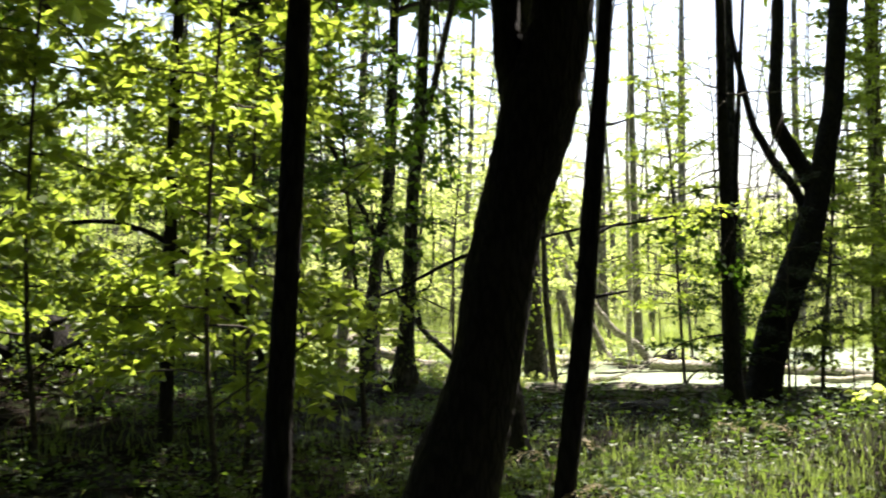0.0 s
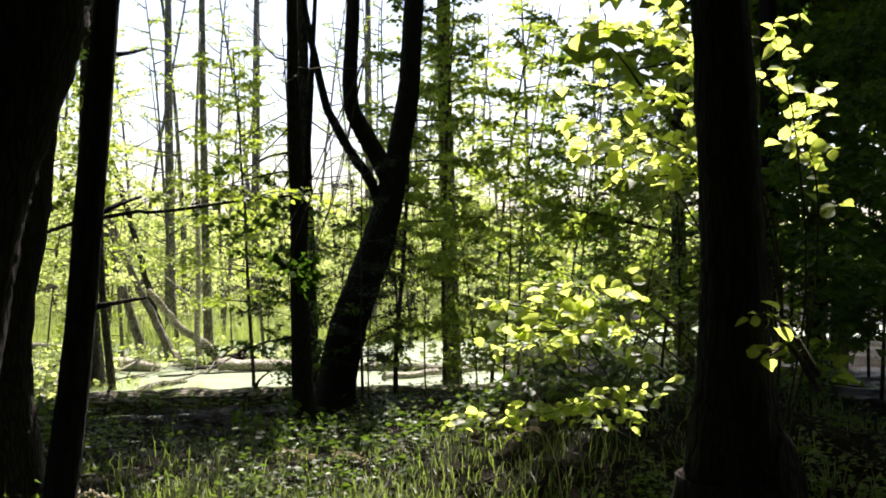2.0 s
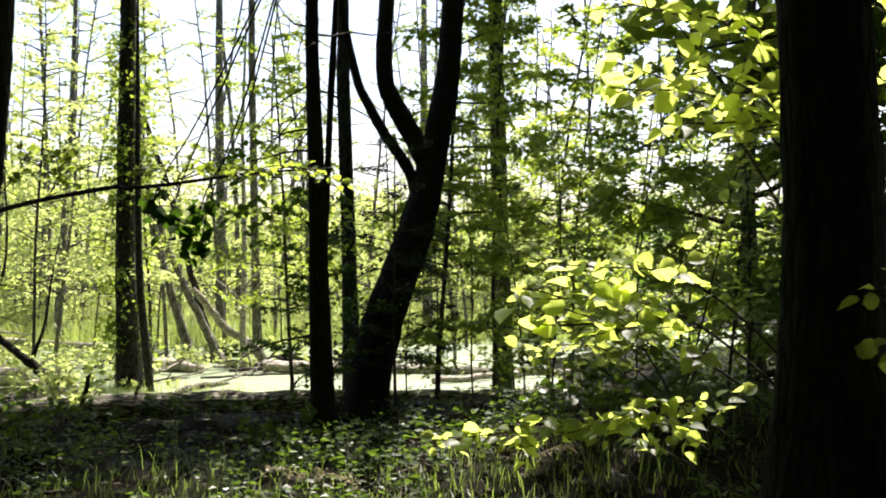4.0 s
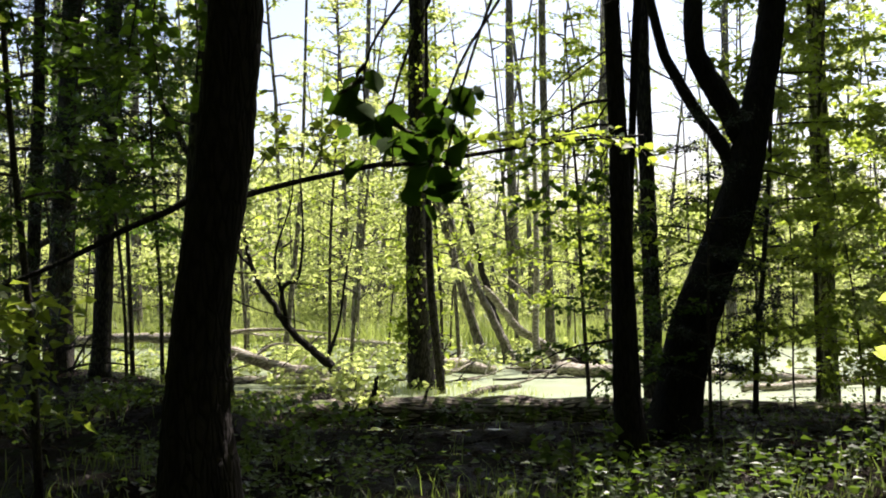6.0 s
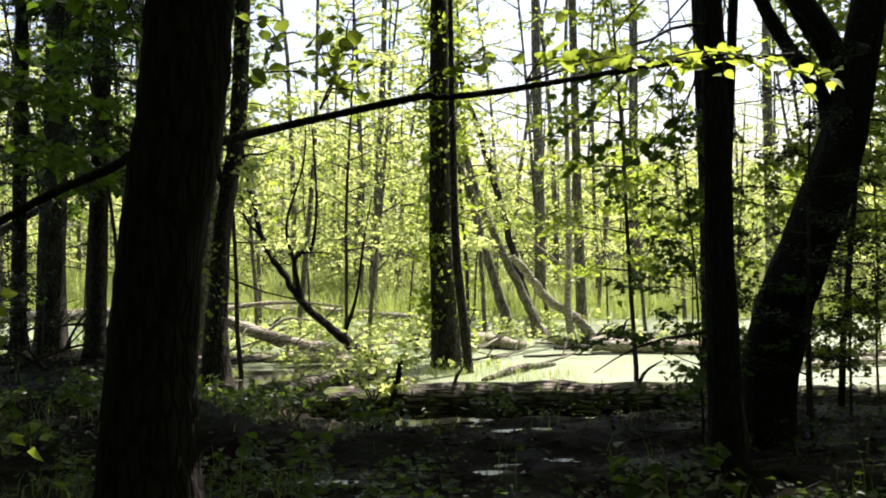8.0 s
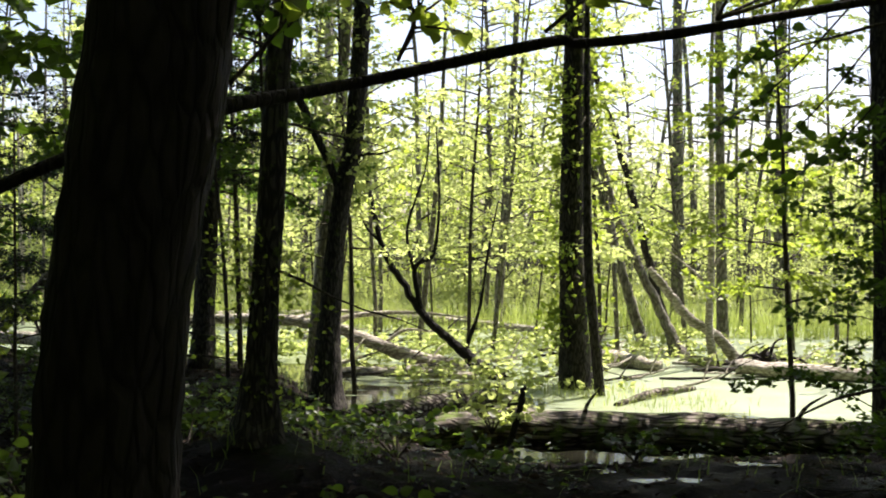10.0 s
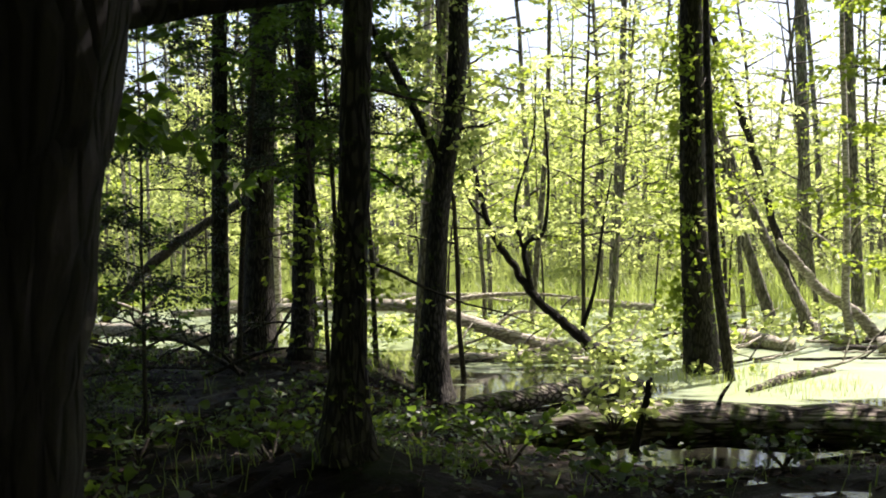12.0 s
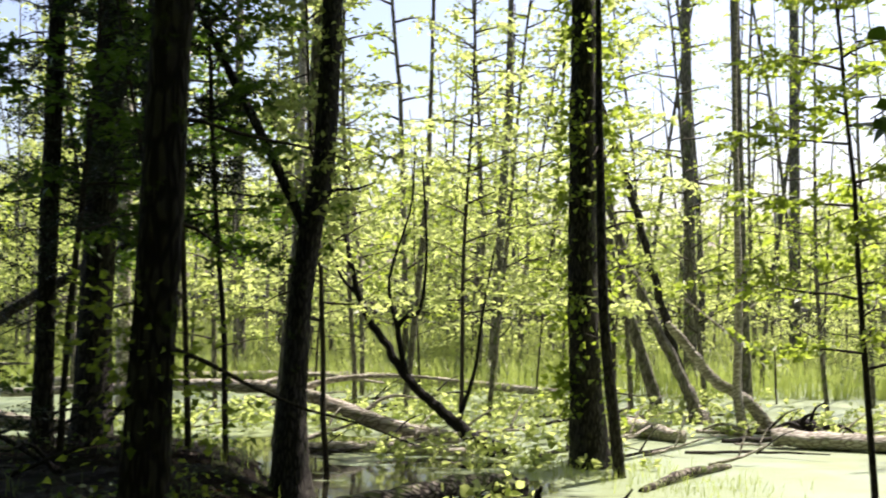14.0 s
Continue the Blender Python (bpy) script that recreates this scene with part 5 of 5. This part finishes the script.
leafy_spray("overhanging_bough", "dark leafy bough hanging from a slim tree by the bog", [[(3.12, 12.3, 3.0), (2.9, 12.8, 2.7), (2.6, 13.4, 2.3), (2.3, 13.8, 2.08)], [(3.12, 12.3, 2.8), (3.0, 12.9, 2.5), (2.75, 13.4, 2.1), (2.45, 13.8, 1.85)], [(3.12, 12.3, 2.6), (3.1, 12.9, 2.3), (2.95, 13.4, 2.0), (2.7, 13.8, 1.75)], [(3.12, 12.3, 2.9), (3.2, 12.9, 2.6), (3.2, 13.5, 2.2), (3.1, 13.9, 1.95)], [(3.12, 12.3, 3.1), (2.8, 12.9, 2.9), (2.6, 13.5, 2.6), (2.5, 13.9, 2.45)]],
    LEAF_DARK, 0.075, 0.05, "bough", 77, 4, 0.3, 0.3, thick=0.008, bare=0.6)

# leafy shoots
limb = [(0.62, 9.5, 1.8), (0.95, 9.8, 1.9), (1.3, 9.8, 1.97), (1.7, 9.8, 2.0), (2.2, 9.8, 2.08), (2.65, 9.9, 2.14)]
leafy_spray("limb_shoots", "leafy shoots along a low dark limb", [[limb[1], (1.0, 9.75, 2.0), (1.05, 9.7, 2.12)], [limb[1], (1.0, 9.7, 1.98), (0.95, 9.6, 2.1)], [limb[2], (1.4, 9.7, 2.03), (1.55, 9.6, 2.06)], [limb[3], (1.75, 9.75, 2.06), (1.95, 9.65, 2.06)], [limb[3], (2.0, 9.75, 2.08), (2.3, 9.7, 2.06)], [limb[4], (2.35, 9.85, 2.12), (2.6, 9.9, 2.1)], [limb[4], (2.5, 9.8, 2.1), (2.8, 9.75, 2.0)], [limb[3], (1.9, 9.9, 2.1), (2.1, 10.0, 2.14)], [limb[0], (0.75, 9.5, 1.95), (0.85, 9.45, 2.12)]],
    LEAF_MID, 0.055, 0.028, "shoots", 74, 4, 0.2, fine=True, thick=0.005)
leafy_spray("log_seedling", "bright green seedling growing on the mossy log", [[(0.95, 18.7, -0.6), (0.98, 18.65, -0.3), (1.02, 18.6, -0.02)], [(0.95, 18.7, -0.6), (0.8, 18.6, -0.35), (0.55, 18.5, -0.22)], [(0.95, 18.7, -0.6), (1.1, 18.6, -0.35), (1.35, 18.5, -0.28)], [(0.95, 18.7, -0.6), (0.9, 18.5, -0.4), (0.8, 18.2, -0.3)], [(0.95, 18.7, -0.6), (1.05, 18.5, -0.4), (1.2, 18.3, -0.35)]],
    LEAF_YELLOW, 0.1, 0.05, "seedling", 75, 5, 0.3)
for k, (x, y, s) in enumerate([(0.2, 16.6, 1.0), (-0.6, 17.2, 0.8), (1.0, 15.4, 0.7), (-1.6, 16.4, 0.9), (0.5, 12.6, 0.6), (-1.4, 13.0, 0.8), (5.6, 11.0, 1.0), (4.4, 9.4, 0.8), (6.4, 9.4, 1.0), (2.6, 11.4, 0.6), (-2.4, 15.8, 0.7), (-3.4, 17.0, 1.1), (-1.9, 18.0, 0.9), (-4.4, 15.4, 1.1), (-1.2, 15.2, 0.7), (2.2, 16.6, 0.5), (-0.2, 18.0, 0.7)]):
    z = gz(x, y)
    r = random.Random(k)
    leafy_spray("ground_shrub", "low leafy shrub on the dark forest floor", [[(x, y, z), (x + 0.25 * s * math.cos(a), y + 0.25 * s * math.sin(a), z + 0.25 * s), (x + 0.55 * s * math.cos(a), y + 0.55 * s * math.sin(a), z + r.uniform(0.2, 0.5) * s)] for a in [r.uniform(0, 0.8) + 1.05 * j for j in range(6)]],
        LEAF_HERB, 0.075, 0.045, "shrub", 80 + k, 4, 0.25 * s)


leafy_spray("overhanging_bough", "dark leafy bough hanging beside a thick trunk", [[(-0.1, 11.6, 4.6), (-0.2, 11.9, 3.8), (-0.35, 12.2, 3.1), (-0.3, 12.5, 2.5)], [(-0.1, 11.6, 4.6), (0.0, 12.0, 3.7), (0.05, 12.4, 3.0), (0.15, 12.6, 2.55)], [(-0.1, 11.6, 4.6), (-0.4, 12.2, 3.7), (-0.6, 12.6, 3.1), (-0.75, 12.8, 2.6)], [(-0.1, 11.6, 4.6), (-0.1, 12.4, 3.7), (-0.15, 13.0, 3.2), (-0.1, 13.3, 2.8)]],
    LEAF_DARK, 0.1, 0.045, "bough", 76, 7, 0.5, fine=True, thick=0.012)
# tree added for its crown, which keeps the sun off the bank
tree("tree", "added tree whose crown shades the bank by the path", [(9.6, 13.6, gz(9.6, 13.6), 0.14), (9.7, 13.6, 3.0, 0.12), (9.7, 13.7, 6.0, 0.1)], seed=97, crown=2, crown_at=9.5, scale=0.62)


def stem_leaves(root_xy, z0, z1, n, radius, mat, size, seed, label, category):
    """Tufts of leaves that grow on a trunk, as a thing clinging to it."""
    rng = np.random.default_rng(seed)
    pl, al = [], []
    for k in range(n):
        z, a = rng.uniform(z0, z1), rng.uniform(0, 6.28)
        c = np.array([root_xy[0] + radius * math.cos(a), root_xy[1] + radius * math.sin(a), z])
        m = rng.integers(8, 26)
        d = rng.normal(0, 1, (m, 3)) + 1.2 * np.array([math.cos(a), math.sin(a), 0.1])
        pl.append(c + d * rng.uniform(0.02, 0.16, (m, 1)))
        al.append(d)
    pl, al = np.concatenate(pl), np.concatenate(al)
    v, f = leaves(pl, al, size * rng.uniform(0.6, 1.2, len(pl)), rng, 0.4)
    tagged(new("trunk_leaves", sheet_mesh("trunk_leaves", v, f, [mat], False)), label, category, kind="stuff")


stem_leaves((2.04, 25.2), -0.3, 6.0, 90, 0.22, LEAF_MID, 0.12, 91, "leafy tufts and ivy on an alder trunk", "ivy")
stem_leaves((8.03, 20.7), -0.4, 6.0, 90, 0.16, LEAF_YELLOW, 0.11, 92, "green leaves wrapping a mossy trunk", "ivy")
stem_leaves((-1.25, 22.5), 1.9, 5.0, 50, 0.15, LEAF_YELLOW, 0.1, 93, "sunlit tufts on an alder stem", "ivy")
stem_leaves((-0.48, 14.5), 0.1, 1.4, 26, 0.1, LEAF_MID, 0.05, 94, "small leaves on a trunk's lit edge", "ivy")


def dry_grass(x, y, height, way, seed):
    """An arching dry grass stalk with a drooping seed head."""
    rng = np.random.default_rng(seed)
    z = gz(x, y)
    root = new("dry_grass")
    root.location = (x, y, z)
    tagged(root, "pale dry grass stalk with a drooping seed head", "grass")
    c, r = curve_through([(0, 0, 0), (0.05 * way, 0.02, height * 0.6), (0.16 * way, 0.03, height), (0.34 * way, 0.05, height * 0.92)], [0.004, 0.003, 0.002, 0.001], 6)
    v, f = tube(c, r, 5, 0.02, seed)
    part("stalk", sheet_mesh("stalk", v, f, [STRAW]), root)
    tw = side_twigs(c[9:], 12, 0.1, rng, -0.3, 0.1)
    lv, lf = twig_leaves(tw, 0.012, 0.02, rng, 0.2, False, 0.004)
    tagged(part("seed_head", sheet_mesh("seed_head", lv, lf, [STRAW], False), root), kind="stuff")


STRAW = leaf_material("straw", (0.3, 0.25, 0.15), (0.42, 0.36, 0.24), (0.4, 0.34, 0.2), 0.3)
for k, (x, y, h, w) in enumerate([(0.15, 6.4, 0.62, -1), (0.05, 6.6, 0.55, 1), (0.6, 6.7, 0.6, 1), (0.75, 6.9, 0.5, -1), (0.85, 4.9, 0.55, 1), (0.72, 5.0, 0.5, -1), (0.9, 5.15, 0.6, -1), (2.0, 7.5, 0.5, 1), (1.9, 8.3, 0.45, 1), (3.6, 7.6, 0.5, -1)]):
    dry_grass(x, y, h, w, 500 + k)
